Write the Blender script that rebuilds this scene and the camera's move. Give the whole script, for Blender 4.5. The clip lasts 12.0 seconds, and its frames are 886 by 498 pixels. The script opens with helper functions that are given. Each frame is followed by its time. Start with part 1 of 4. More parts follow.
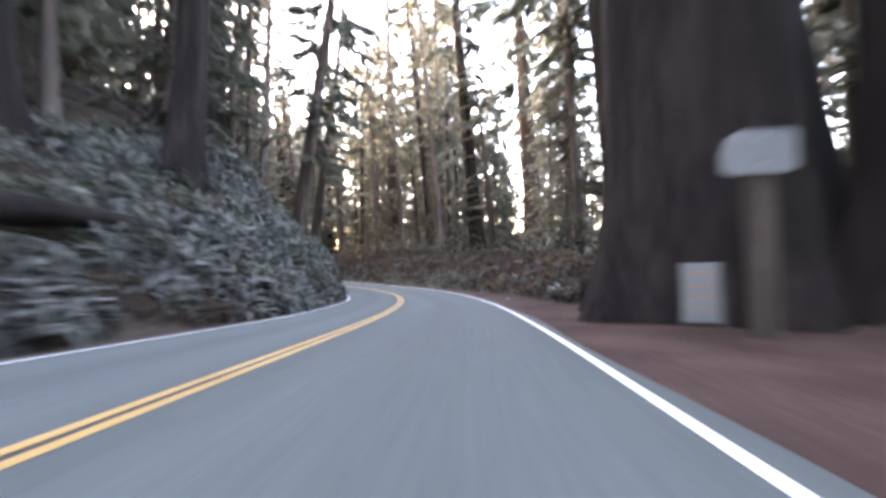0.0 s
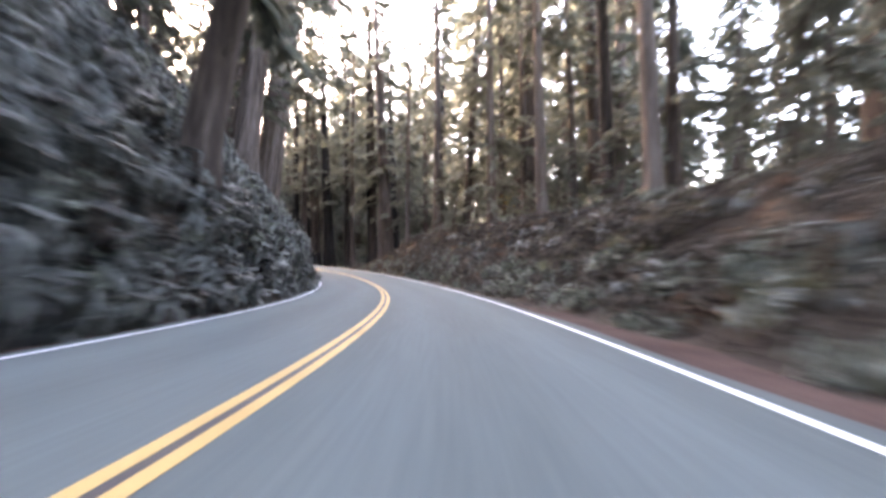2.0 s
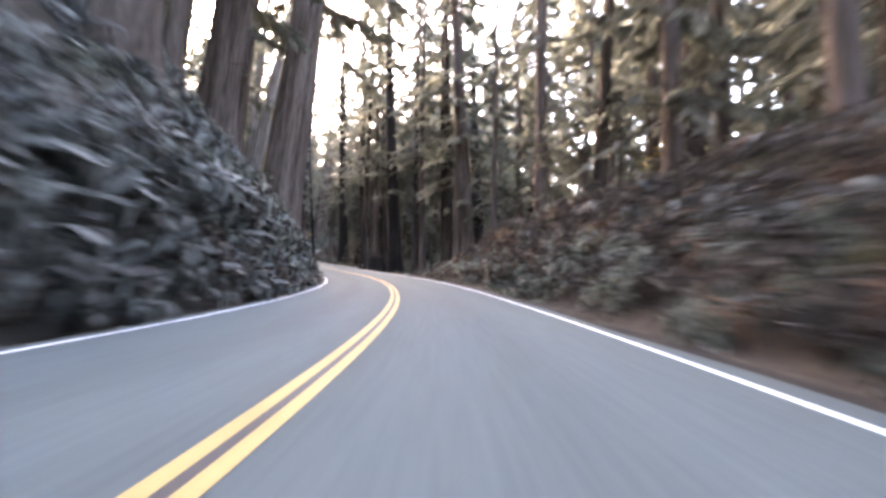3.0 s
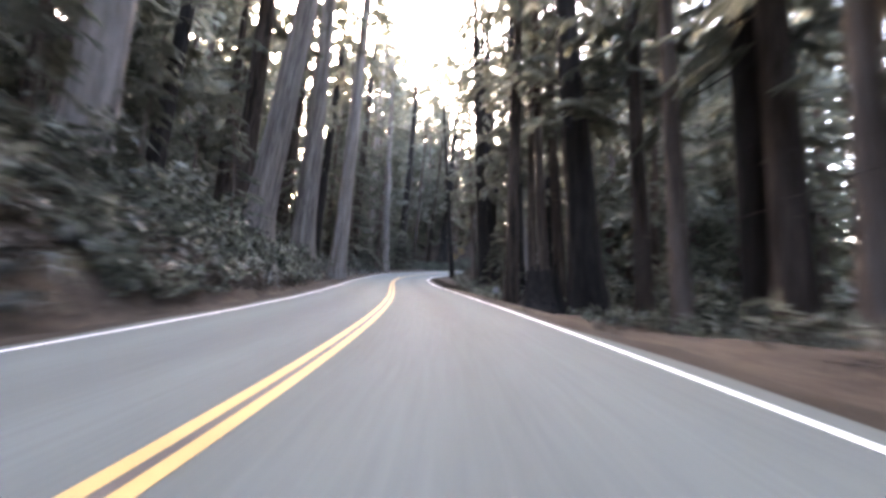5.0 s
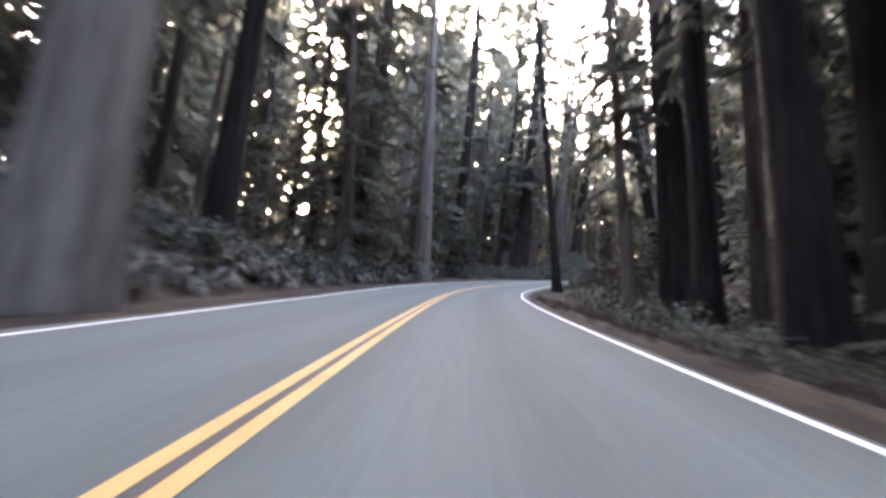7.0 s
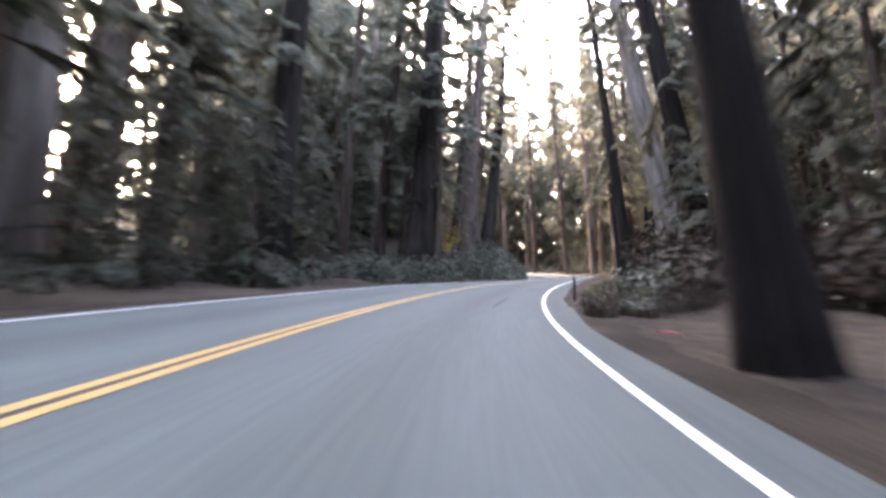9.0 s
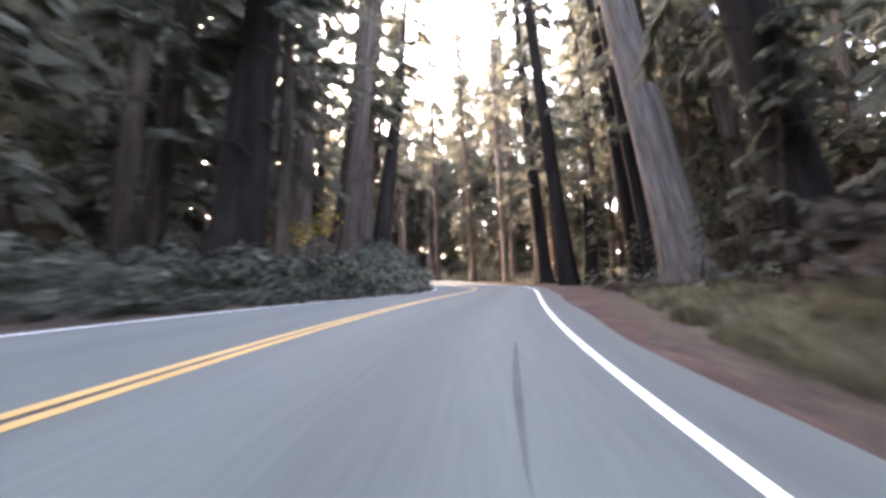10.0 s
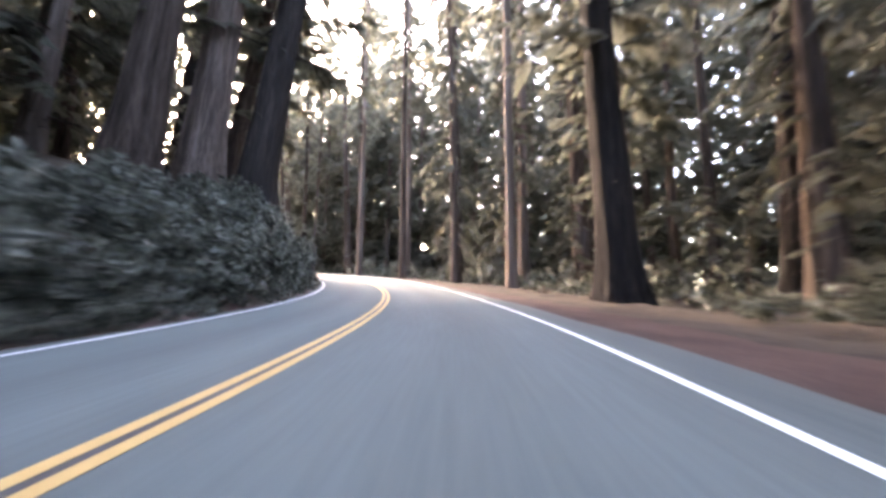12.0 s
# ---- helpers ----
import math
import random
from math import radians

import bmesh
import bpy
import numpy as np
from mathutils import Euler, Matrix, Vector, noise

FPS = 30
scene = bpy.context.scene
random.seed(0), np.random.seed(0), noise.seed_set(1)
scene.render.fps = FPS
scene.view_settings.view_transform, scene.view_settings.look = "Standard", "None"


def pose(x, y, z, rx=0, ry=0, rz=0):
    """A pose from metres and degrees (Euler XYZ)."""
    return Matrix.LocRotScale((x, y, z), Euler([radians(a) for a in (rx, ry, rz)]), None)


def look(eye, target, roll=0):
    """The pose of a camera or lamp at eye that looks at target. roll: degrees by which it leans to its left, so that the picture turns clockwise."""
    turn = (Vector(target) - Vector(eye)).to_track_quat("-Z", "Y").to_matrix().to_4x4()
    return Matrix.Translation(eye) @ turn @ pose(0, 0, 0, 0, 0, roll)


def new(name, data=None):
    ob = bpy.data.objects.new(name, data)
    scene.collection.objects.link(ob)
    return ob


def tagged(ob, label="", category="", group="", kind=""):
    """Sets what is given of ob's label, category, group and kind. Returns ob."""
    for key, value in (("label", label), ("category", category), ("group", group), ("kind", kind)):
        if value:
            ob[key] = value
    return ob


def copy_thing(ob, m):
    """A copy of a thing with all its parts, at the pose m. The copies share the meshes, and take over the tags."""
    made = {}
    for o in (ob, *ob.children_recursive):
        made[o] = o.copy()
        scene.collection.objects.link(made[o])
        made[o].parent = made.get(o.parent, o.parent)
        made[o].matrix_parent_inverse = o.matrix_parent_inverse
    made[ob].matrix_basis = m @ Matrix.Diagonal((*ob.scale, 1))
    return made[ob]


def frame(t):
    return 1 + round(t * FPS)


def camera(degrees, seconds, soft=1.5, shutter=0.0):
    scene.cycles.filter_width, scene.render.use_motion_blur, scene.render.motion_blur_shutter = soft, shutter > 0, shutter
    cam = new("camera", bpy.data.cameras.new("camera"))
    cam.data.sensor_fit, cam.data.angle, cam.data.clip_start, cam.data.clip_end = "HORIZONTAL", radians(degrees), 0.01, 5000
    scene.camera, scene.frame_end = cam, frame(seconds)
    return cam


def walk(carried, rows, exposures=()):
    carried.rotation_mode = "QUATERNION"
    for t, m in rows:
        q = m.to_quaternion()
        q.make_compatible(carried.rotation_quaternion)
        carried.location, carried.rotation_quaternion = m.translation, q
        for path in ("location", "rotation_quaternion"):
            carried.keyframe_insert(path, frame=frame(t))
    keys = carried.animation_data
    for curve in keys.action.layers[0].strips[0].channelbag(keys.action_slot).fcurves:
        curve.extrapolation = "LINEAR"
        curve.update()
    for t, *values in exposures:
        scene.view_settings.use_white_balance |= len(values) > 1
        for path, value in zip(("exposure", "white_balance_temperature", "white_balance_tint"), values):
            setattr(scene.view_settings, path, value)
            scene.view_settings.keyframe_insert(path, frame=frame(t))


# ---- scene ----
# Light, exposure and white balance
EXPOSURE, KELVIN, TINT = 5.1, 7750, 19
SUN_EL, SUN_ROT, SUN_STRENGTH, SKY_STRENGTH = 24.0, -72.0, 0.6, 0.15

# ---------------------------------------------------------------- camera
cam = camera(90.0, 12.0, soft=3.2, shutter=0.65)
walk(cam, [
    (0.00, pose(2.233, 0.039, 0.772, 91.10, 1.58, 2.92)),
    (0.25, pose(2.163, 4.499, 0.548, 90.73, 0.12, 3.36)),
    (0.50, pose(2.024, 9.024, 0.282, 90.46, -0.83, 5.51)),
    (0.75, pose(1.699, 13.541, 0.020, 90.59, -1.39, 7.73)),
    (1.00, pose(1.178, 18.043, -0.236, 90.73, -1.70, 9.65)),
    (1.25, pose(0.456, 22.554, -0.481, 90.99, -2.09, 11.83)),
    (1.50, pose(-0.460, 27.055, -0.709, 91.29, -2.36, 14.44)),
    (1.75, pose(-1.554, 31.525, -0.916, 91.64, -2.24, 17.33)),
    (2.00, pose(-2.878, 35.948, -1.100, 91.98, -2.02, 20.25)),
    (2.25, pose(-4.454, 40.322, -1.262, 92.20, -2.08, 23.25)),
    (2.50, pose(-6.257, 44.595, -1.399, 92.38, -2.25, 26.14)),
    (2.75, pose(-8.287, 48.717, -1.511, 92.62, -2.48, 28.86)),
    (3.00, pose(-10.497, 52.689, -1.593, 92.90, -2.81, 31.49)),
    (3.20, pose(-12.359, 55.757, -1.638, 93.11, -3.14, 33.60)),
    (3.60, pose(-16.251, 61.558, -1.672, 93.74, -3.36, 37.71)),
    (4.00, pose(-20.346, 66.955, -1.640, 94.44, -3.27, 41.60)),
    (4.40, pose(-24.710, 72.031, -1.569, 94.96, -3.10, 45.81)),
    (4.80, pose(-29.510, 76.766, -1.468, 95.20, -2.81, 50.96)),
    (5.00, pose(-32.089, 78.975, -1.409, 95.19, -2.58, 53.31)),
    (5.25, pose(-35.433, 81.545, -1.327, 95.20, -2.53, 56.09)),
    (5.50, pose(-38.869, 83.947, -1.235, 95.24, -2.55, 58.19)),
    (5.75, pose(-42.380, 86.234, -1.129, 95.34, -2.48, 59.91)),
    (6.00, pose(-45.946, 88.410, -1.010, 95.48, -2.55, 61.33)),
    (6.25, pose(-49.567, 90.468, -0.877, 95.67, -2.98, 61.94)),
    (6.50, pose(-53.161, 92.449, -0.735, 95.85, -3.32, 61.98)),
    (6.75, pose(-56.626, 94.407, -0.588, 96.05, -3.24, 61.64)),
    (7.00, pose(-60.008, 96.376, -0.435, 96.25, -3.03, 60.93)),
    (7.20, pose(-62.675, 97.982, -0.306, 96.36, -2.92, 60.40)),
    (7.60, pose(-67.817, 101.328, -0.037, 96.71, -2.70, 58.54)),
    (8.00, pose(-72.732, 104.848, 0.244, 97.16, -2.28, 55.98)),
    (8.40, pose(-77.466, 108.576, 0.539, 97.40, -1.51, 52.70)),
    (8.80, pose(-81.991, 112.617, 0.858, 97.22, -0.56, 48.89)),
    (9.00, pose(-84.136, 114.795, 1.034, 97.00, -0.09, 46.96)),
    (9.25, pose(-86.697, 117.611, 1.273, 97.12, 0.55, 44.14)),
    (9.50, pose(-89.109, 120.538, 1.534, 97.41, 1.05, 41.03)),
    (9.75, pose(-91.365, 123.568, 1.817, 97.57, 1.15, 37.61)),
    (10.00, pose(-93.443, 126.714, 2.120, 97.89, 1.05, 34.19)),
    (10.25, pose(-95.310, 129.985, 2.432, 98.45, 0.76, 31.30)),
    (10.50, pose(-97.033, 133.376, 2.741, 98.92, 0.34, 29.11)),
    (10.75, pose(-98.701, 136.896, 3.048, 98.82, -0.06, 28.29)),
    (11.00, pose(-100.358, 140.511, 3.345, 98.48, -0.48, 28.52)),
    (11.25, pose(-102.071, 144.175, 3.628, 98.06, -0.98, 29.28)),
    (11.50, pose(-103.880, 147.853, 3.898, 97.76, -1.39, 30.47)),
    (11.75, pose(-105.815, 151.534, 4.164, 97.58, -1.59, 31.97)),
    (12.00, pose(-107.913, 155.160, 4.424, 97.44, -1.60, 33.90)),
], exposures=[(0.0, EXPOSURE + 0.0, KELVIN + 650, TINT + 6), (1.5, EXPOSURE + 0.15, KELVIN + 600, TINT + 6), (3.2, EXPOSURE + 0.3, KELVIN + 150, TINT + 7), (4.8, EXPOSURE + 0.2, KELVIN - 150, TINT + 3), (7.2, EXPOSURE + 0.02, KELVIN - 100, TINT + 3), (8.8, EXPOSURE + 0.25, KELVIN + 350, TINT + 5), (10.5, EXPOSURE + 0.35, KELVIN + 750, TINT + 7), (11.0, EXPOSURE + 0.3, KELVIN + 550, TINT + 6), (12.0, EXPOSURE + 0.27, KELVIN - 150, TINT + 5)])

# ---------------------------------------------------------------- light
world = bpy.data.worlds.new("sky")
scene.world = world
world.use_nodes = True
wn, wl = world.node_tree.nodes, world.node_tree.links
sky = wn.new("ShaderNodeTexSky")
sky.sky_type = "NISHITA"
sky.sun_disc = False
sky.sun_elevation = radians(SUN_EL)
sky.sun_rotation = radians(SUN_ROT)
sky.air_density, sky.dust_density, sky.ozone_density = 1.0, 3.0, 1.0
wn["Background"].inputs["Strength"].default_value = SKY_STRENGTH
wl.new(sky.outputs["Color"], wn["Background"].inputs["Color"])

sun = new("sun", bpy.data.lights.new("sun", "SUN"))
sun.data.energy = SUN_STRENGTH
sun.data.angle = radians(14.0)
sun.data.color = (1.0, 0.94, 0.85)
sun_dir = Vector((math.sin(radians(SUN_ROT)) * math.cos(radians(SUN_EL)), math.cos(radians(SUN_ROT)) * math.cos(radians(SUN_EL)), math.sin(radians(SUN_EL))))
sun.matrix_world = look(sun_dir * 100, (0, 0, 0))
tagged(sun, "hazy sun behind the tall trees", "sun", kind="structure")

# ---------------------------------------------------------------- materials
def material(name, rough=0.8, bump=0.3, bump_scale=40.0, colors=((0.1, 0.1, 0.1), (0.2, 0.2, 0.2)), scale=3.0, fine=30.0,
             stretch=(1, 1, 1), island=0.0, objects=0.0, translucent=0.0, coords="Object", detail=6.0, low=0.3, high=0.7, metal=0.0, spec=0.3):
    """A two-scale noise material: colours from broad and fine noise, relief from the fine one."""
    m = bpy.data.materials.new(name)
    m.use_nodes = True
    n, l = m.node_tree.nodes, m.node_tree.links
    bsdf = n["Principled BSDF"]
    bsdf.inputs["Roughness"].default_value = rough
    bsdf.inputs["Metallic"].default_value = metal
    bsdf.inputs["Specular IOR Level"].default_value = spec
    tc = n.new("ShaderNodeTexCoord")
    mp = n.new("ShaderNodeMapping")
    mp.inputs["Scale"].default_value = stretch
    l.new(tc.outputs[coords], mp.inputs["Vector"])
    broad, small = n.new("ShaderNodeTexNoise"), n.new("ShaderNodeTexNoise")
    broad.inputs["Scale"].default_value, small.inputs["Scale"].default_value = scale, fine
    broad.inputs["Detail"].default_value, small.inputs["Detail"].default_value = detail, 4.0
    for t in (broad, small):
        l.new(mp.outputs["Vector"], t.inputs["Vector"])
    mix = n.new("ShaderNodeMath")
    mix.operation = "MULTIPLY_ADD"
    mix.inputs[1].default_value = 0.45
    l.new(small.outputs["Fac"], mix.inputs[0])
    half = n.new("ShaderNodeMath")
    half.operation = "MULTIPLY"
    half.inputs[1].default_value = 0.55
    l.new(broad.outputs["Fac"], half.inputs[0])
    l.new(half.outputs[0], mix.inputs[2])
    fac = mix.outputs[0]
    for amount, source in ((island, "ShaderNodeNewGeometry"), (objects, "ShaderNodeObjectInfo")):
        if amount:
            g = n.new(source)
            add = n.new("ShaderNodeMath")
            add.operation = "MULTIPLY_ADD"
            add.inputs[1].default_value = amount
            off = n.new("ShaderNodeMath")
            off.operation = "SUBTRACT"
            off.inputs[1].default_value = amount * 0.5
            l.new(g.outputs["Random Per Island" if amount is island and source.endswith("Geometry") else "Random"], add.inputs[0])
            l.new(fac, add.inputs[2])
            l.new(add.outputs[0], off.inputs[0])
            fac = off.outputs[0]
    ramp = n.new("ShaderNodeValToRGB")
    el = ramp.color_ramp.elements
    el[0].position, el[1].position = low, high
    el[0].color, el[1].color = (*colors[0], 1), (*colors[-1], 1)
    for i, c in enumerate(colors[1:-1]):
        e = el.new(low + (high - low) * (i + 1) / (len(colors) - 1))
        e.color = (*c, 1)
    l.new(fac, ramp.inputs["Fac"])
    l.new(ramp.outputs["Color"], bsdf.inputs["Base Color"])
    if bump:
        b = n.new("ShaderNodeBump")
        b.inputs["Strength"].default_value = bump
        b.inputs["Distance"].default_value = 1.0 / bump_scale
        l.new(mix.outputs[0], b.inputs["Height"])
        l.new(b.outputs["Normal"], bsdf.inputs["Normal"])
    if translucent:
        tr, ms = n.new("ShaderNodeBsdfTranslucent"), n.new("ShaderNodeMixShader")
        ms.inputs["Fac"].default_value = translucent
        l.new(ramp.outputs["Color"], tr.inputs["Color"])
        l.new(bsdf.outputs[0], ms.inputs[1])
        l.new(tr.outputs[0], ms.inputs[2])
        l.new(ms.outputs[0], n["Material Output"].inputs["Surface"])
    return m


ASPHALT = material("asphalt", 0.85, 0.2, 220, ((0.079, 0.0965, 0.0955), (0.0925, 0.1125, 0.1112), (0.107, 0.129, 0.128)), 0.9, 16, stretch=(1, 0.05, 1), coords="UV", detail=4.0, low=0.3, high=0.7, spec=0.22)


def wear_wheel_paths(m, amount=0.13):
    """Wheel paths polished a little lighter, 1.65 m apart in each lane, with darker oil between them."""
    n, l = m.node_tree.nodes, m.node_tree.links
    bsdf = n["Principled BSDF"]
    source = bsdf.inputs["Base Color"].links[0].from_socket
    uv, cut = n.new("ShaderNodeTexCoord"), n.new("ShaderNodeSeparateXYZ")
    wander = n.new("ShaderNodeTexNoise")
    wander.inputs["Scale"].default_value = 0.14
    l.new(uv.outputs["UV"], wander.inputs["Vector"])
    l.new(uv.outputs["UV"], cut.inputs[0])

    def step(kind, a, b, c=None):
        k = n.new("ShaderNodeMath")
        k.operation = kind
        for i, v in enumerate((a, b, c)):
            if v is None:
                continue
            if isinstance(v, float):
                k.inputs[i].default_value = v
            else:
                l.new(v, k.inputs[i])
        return k.outputs[0]

    shifted = step("MULTIPLY_ADD", wander.outputs["Fac"], 0.7, cut.outputs["X"])
    wave = step("COSINE", step("MULTIPLY", step("SUBTRACT", shifted, 1.25), 2 * math.pi / 1.65), None)
    gain = step("MULTIPLY_ADD", wave, amount * 0.5, 1.0)
    # the strip outside the right line is stained by the duff
    outside = step("MINIMUM", step("MAXIMUM", step("MULTIPLY", step("SUBTRACT", shifted, 3.8), 4.0), 0.0), 1.0)
    gain = step("MULTIPLY", gain, step("MULTIPLY_ADD", outside, -0.2, 1.0))
    scale = n.new("ShaderNodeVectorMath")
    scale.operation = "SCALE"
    l.new(source, scale.inputs[0])
    l.new(gain, scale.inputs["Scale"])
    l.new(scale.outputs["Vector"], bsdf.inputs["Base Color"])


wear_wheel_paths(ASPHALT)
YELLOW = material("yellow_road_paint", 0.6, 0.15, 200, ((0.24, 0.16, 0.075), (0.44, 0.27, 0.10), (0.52, 0.335, 0.13)), 1.5, 60, low=0.28, high=0.5)
BLACK_PAINT = material("black_road_paint", 0.6, 0.15, 200, ((0.04, 0.039, 0.042), (0.06, 0.058, 0.062), (0.085, 0.083, 0.087)), 1.5, 60)
WHITE = material("white_road_paint", 0.6, 0.15, 200, ((0.4, 0.4, 0.4), (0.72, 0.72, 0.72), (0.8, 0.8, 0.8)), 1.5, 60, low=0.28, high=0.5)
DIRT = material("red_dirt", 0.95, 0.6, 60, ((0.03, 0.021, 0.0185), (0.064, 0.04, 0.0345), (0.108, 0.071, 0.06)), 0.8, 14, low=0.3, high=0.7, spec=0.1)
DUFF = material("tan_needle_duff", 0.95, 0.7, 50, ((0.015, 0.0122, 0.0103), (0.033, 0.0266, 0.0213), (0.066, 0.053, 0.0405)), 0.9, 16, low=0.3, high=0.7, spec=0.1)
SOIL = material("forest_floor", 0.95, 0.9, 12, ((0.016, 0.013, 0.0105), (0.042, 0.033, 0.027), (0.07, 0.056, 0.044), (0.043, 0.044, 0.03)), 0.35, 5.0, low=0.3, high=0.72, spec=0.1)
ROCK = material("mossy_bank", 0.9, 1.0, 6, ((0.016, 0.013, 0.012), (0.05, 0.041, 0.037), (0.05, 0.05, 0.04), (0.105, 0.092, 0.085)), 0.5, 3.0, low=0.3, high=0.72, spec=0.15)
BARK = material("redwood_bark", 0.95, 1.0, 6, ((0.018, 0.014, 0.012), (0.075, 0.058, 0.05), (0.165, 0.135, 0.12)), 1.3, 6.0, stretch=(2.2, 2.2, 0.16), objects=0.25, low=0.3, high=0.7, spec=0.1)
PALE_BARK = material("grey_bark", 0.95, 1.0, 6, ((0.06, 0.051, 0.046), (0.185, 0.162, 0.148), (0.32, 0.288, 0.27)), 1.4, 6.5, stretch=(2.2, 2.2, 0.16), objects=0.15, low=0.3, high=0.7, spec=0.1)
# Bark near black: charring plus the shade of backlit trunks, put into the colour
CHAR_SHADE = material("charred_shaded_bark", 0.95, 1.0, 8, ((0.009, 0.008, 0.008), (0.022, 0.019, 0.018), (0.045, 0.038, 0.036)), 1.0, 5.0, stretch=(2.2, 2.2, 0.16), low=0.3, high=0.7, spec=0.1)
NEEDLES = material("conifer_needles", 0.65, 0.0, 10, ((0.072, 0.079, 0.061), (0.13, 0.137, 0.108), (0.195, 0.197, 0.16)), 0.25, 2.0, island=0.35, objects=0.2, translucent=0.62, low=0.2, high=0.72)
FERN = material("sword_fern", 0.55, 0.0, 10, ((0.012, 0.014, 0.012), (0.062, 0.069, 0.06), (0.19, 0.2, 0.185)), 0.4, 3.0, island=0.6, objects=0.15, translucent=0.25, low=0.25, high=0.75)
SHRUB = material("shrub_leaves", 0.5, 0.0, 10, ((0.016, 0.02, 0.014), (0.085, 0.096, 0.072), (0.24, 0.252, 0.21)), 0.4, 3.0, island=0.6, objects=0.15, translucent=0.3, low=0.25, high=0.75)
GRASS = material("dry_green_grass", 0.8, 0.0, 10, ((0.08, 0.08, 0.046), (0.15, 0.147, 0.082), (0.25, 0.225, 0.138)), 0.5, 3.0, island=0.5, translucent=0.3, low=0.25, high=0.75)
RUST = material("rusty_dead_fern", 0.9, 0.0, 10, ((0.04, 0.022, 0.014), (0.10, 0.054, 0.032), (0.18, 0.105, 0.066)), 0.5, 3.0, island=0.5, translucent=0.15, low=0.25, high=0.75)
DEAD = material("dead_twigs", 0.9, 0.0, 10, ((0.03, 0.0225, 0.018), (0.065, 0.049, 0.0385), (0.118, 0.093, 0.075)), 0.5, 3.0, island=0.5, low=0.25, high=0.75)
MAPLE = material("yellow_maple_leaves", 0.6, 0.0, 10, ((0.24, 0.17, 0.03), (0.42, 0.29, 0.05), (0.55, 0.40, 0.10)), 0.5, 3.0, island=0.5, translucent=0.5, low=0.25, high=0.75)
SIGN_WHITE = material("sign_white", 0.45, 0.05, 200, ((0.13, 0.15, 0.165), (0.19, 0.21, 0.225)), 3.0, 40)
SIGN_INK = material("sign_ink", 0.5, 0.0, 100, ((0.20, 0.14, 0.12), (0.27, 0.2, 0.17)), 3.0, 40)
WOOD = material("weathered_wood", 0.85, 0.6, 60, ((0.03, 0.025, 0.021), (0.06, 0.05, 0.042), (0.105, 0.09, 0.078)), 2.0, 20.0, stretch=(4, 4, 0.5))
STEEL = material("galvanised_steel", 0.5, 0.1, 100, ((0.25, 0.25, 0.26), (0.4, 0.4, 0.41)), 4.0, 40, metal=0.7)

# ---------------------------------------------------------------- the road's line
# Bend (1/m, left positive) every 6 m and rise every 20 m along the double yellow line.
BEND = [0.0, 0.0, -0.0066, 0.0057, 0.0099, 0.0085, 0.0108, 0.0127, 0.0119, 0.0109, 0.0111, 0.0107, 0.0105, 0.0103, 0.0098, 0.0131, 0.0157, 0.0115, 0.0056, 0.0048,
        0.0039, 0.0007, -0.0031, -0.004, -0.0037, -0.0062, -0.0114, -0.0163, -0.0161, -0.0159, -0.0156, -0.0122, -0.0043, 0.0036, 0.008, 0.0119, 0.0121, 0.0104, 0.0111, 0.0124,
        0.0132, 0.0139, 0.0148, 0.0156, 0.0161, 0.0159, 0.0149, 0.0131, 0.011, 0.0087]
RISE = [-0.033, -0.066, -0.047, -0.023, 0.005, 0.019, 0.035, 0.045, 0.058, 0.077, 0.062, 0.063, 0.093, 0.076, 0.056]
S_MIN, S_MAX, STEP = -12.0, 282.0, 0.5
RS = np.arange(S_MIN, S_MAX + 0.01, STEP)
_k = np.interp(RS, -12.0 + 6.0 * np.arange(50), BEND)
_g = np.interp(RS, -12.0 + 20.0 * np.arange(15), RISE)
_zero = int(np.searchsorted(RS, 0.0))
_hd = np.cumsum(_k) * STEP
_hd -= _hd[_zero]
RC = np.stack([np.cumsum(-np.sin(_hd)), np.cumsum(np.cos(_hd)), np.cumsum(_g)], 1) * STEP
RC -= RC[_zero]
_tan = np.stack([-np.sin(_hd), np.cos(_hd), _g], 1)
_tan /= np.linalg.norm(_tan, axis=1)[:, None]
_ks = np.convolve(np.pad(_k, 20, mode="edge"), np.ones(41) / 41, "valid")
_bank = radians(3.5) * np.clip(_ks / 0.02, -1, 1)
_right = np.stack([np.cos(_hd), np.sin(_hd), 0 * _hd], 1)
RR = _right * np.cos(_bank)[:, None] + np.cross(_right, _tan) * np.sin(_bank)[:, None]
LANE_R, LANE_L = 3.4, 3.1


def along(table, s):
    """Linear value at s from rows of (s, value)."""
    return np.interp(s, [a for a, b in table], [b for a, b in table])


def at_s(array, s):
    return np.stack([np.interp(s, RS, array[:, i]) for i in range(3)], -1)


# Banks: foot of the slope beside the road, its height, its run, and the slope of the land behind it.
LEFT_FOOT = [(-12, 4.4), (10, 4.3), (25, 3.9), (75, 3.9), (85, 4.0), (100, 4.3), (112, 4.8), (140, 5.2), (165, 4.6), (176, 4.1), (200, 3.7), (282, 3.8)]
LEFT_HIGH = [(-12, 1.4), (0, 1.6), (8, 2.2), (14, 3.4), (20, 5.4), (28, 8.8), (36, 10.5), (70, 10.5), (78, 8.5), (86, 5.5), (94, 4.3), (100, 3.8), (105, 3.2), (115, 2.9), (125, 2.3), (135, 2.3), (142, 1.5), (150, 0.5), (170, 0.3), (180, 0.5), (190, 0.85), (200, 1.3), (210, 2.2), (220, 3.6), (230, 4.6), (282, 5.0)]
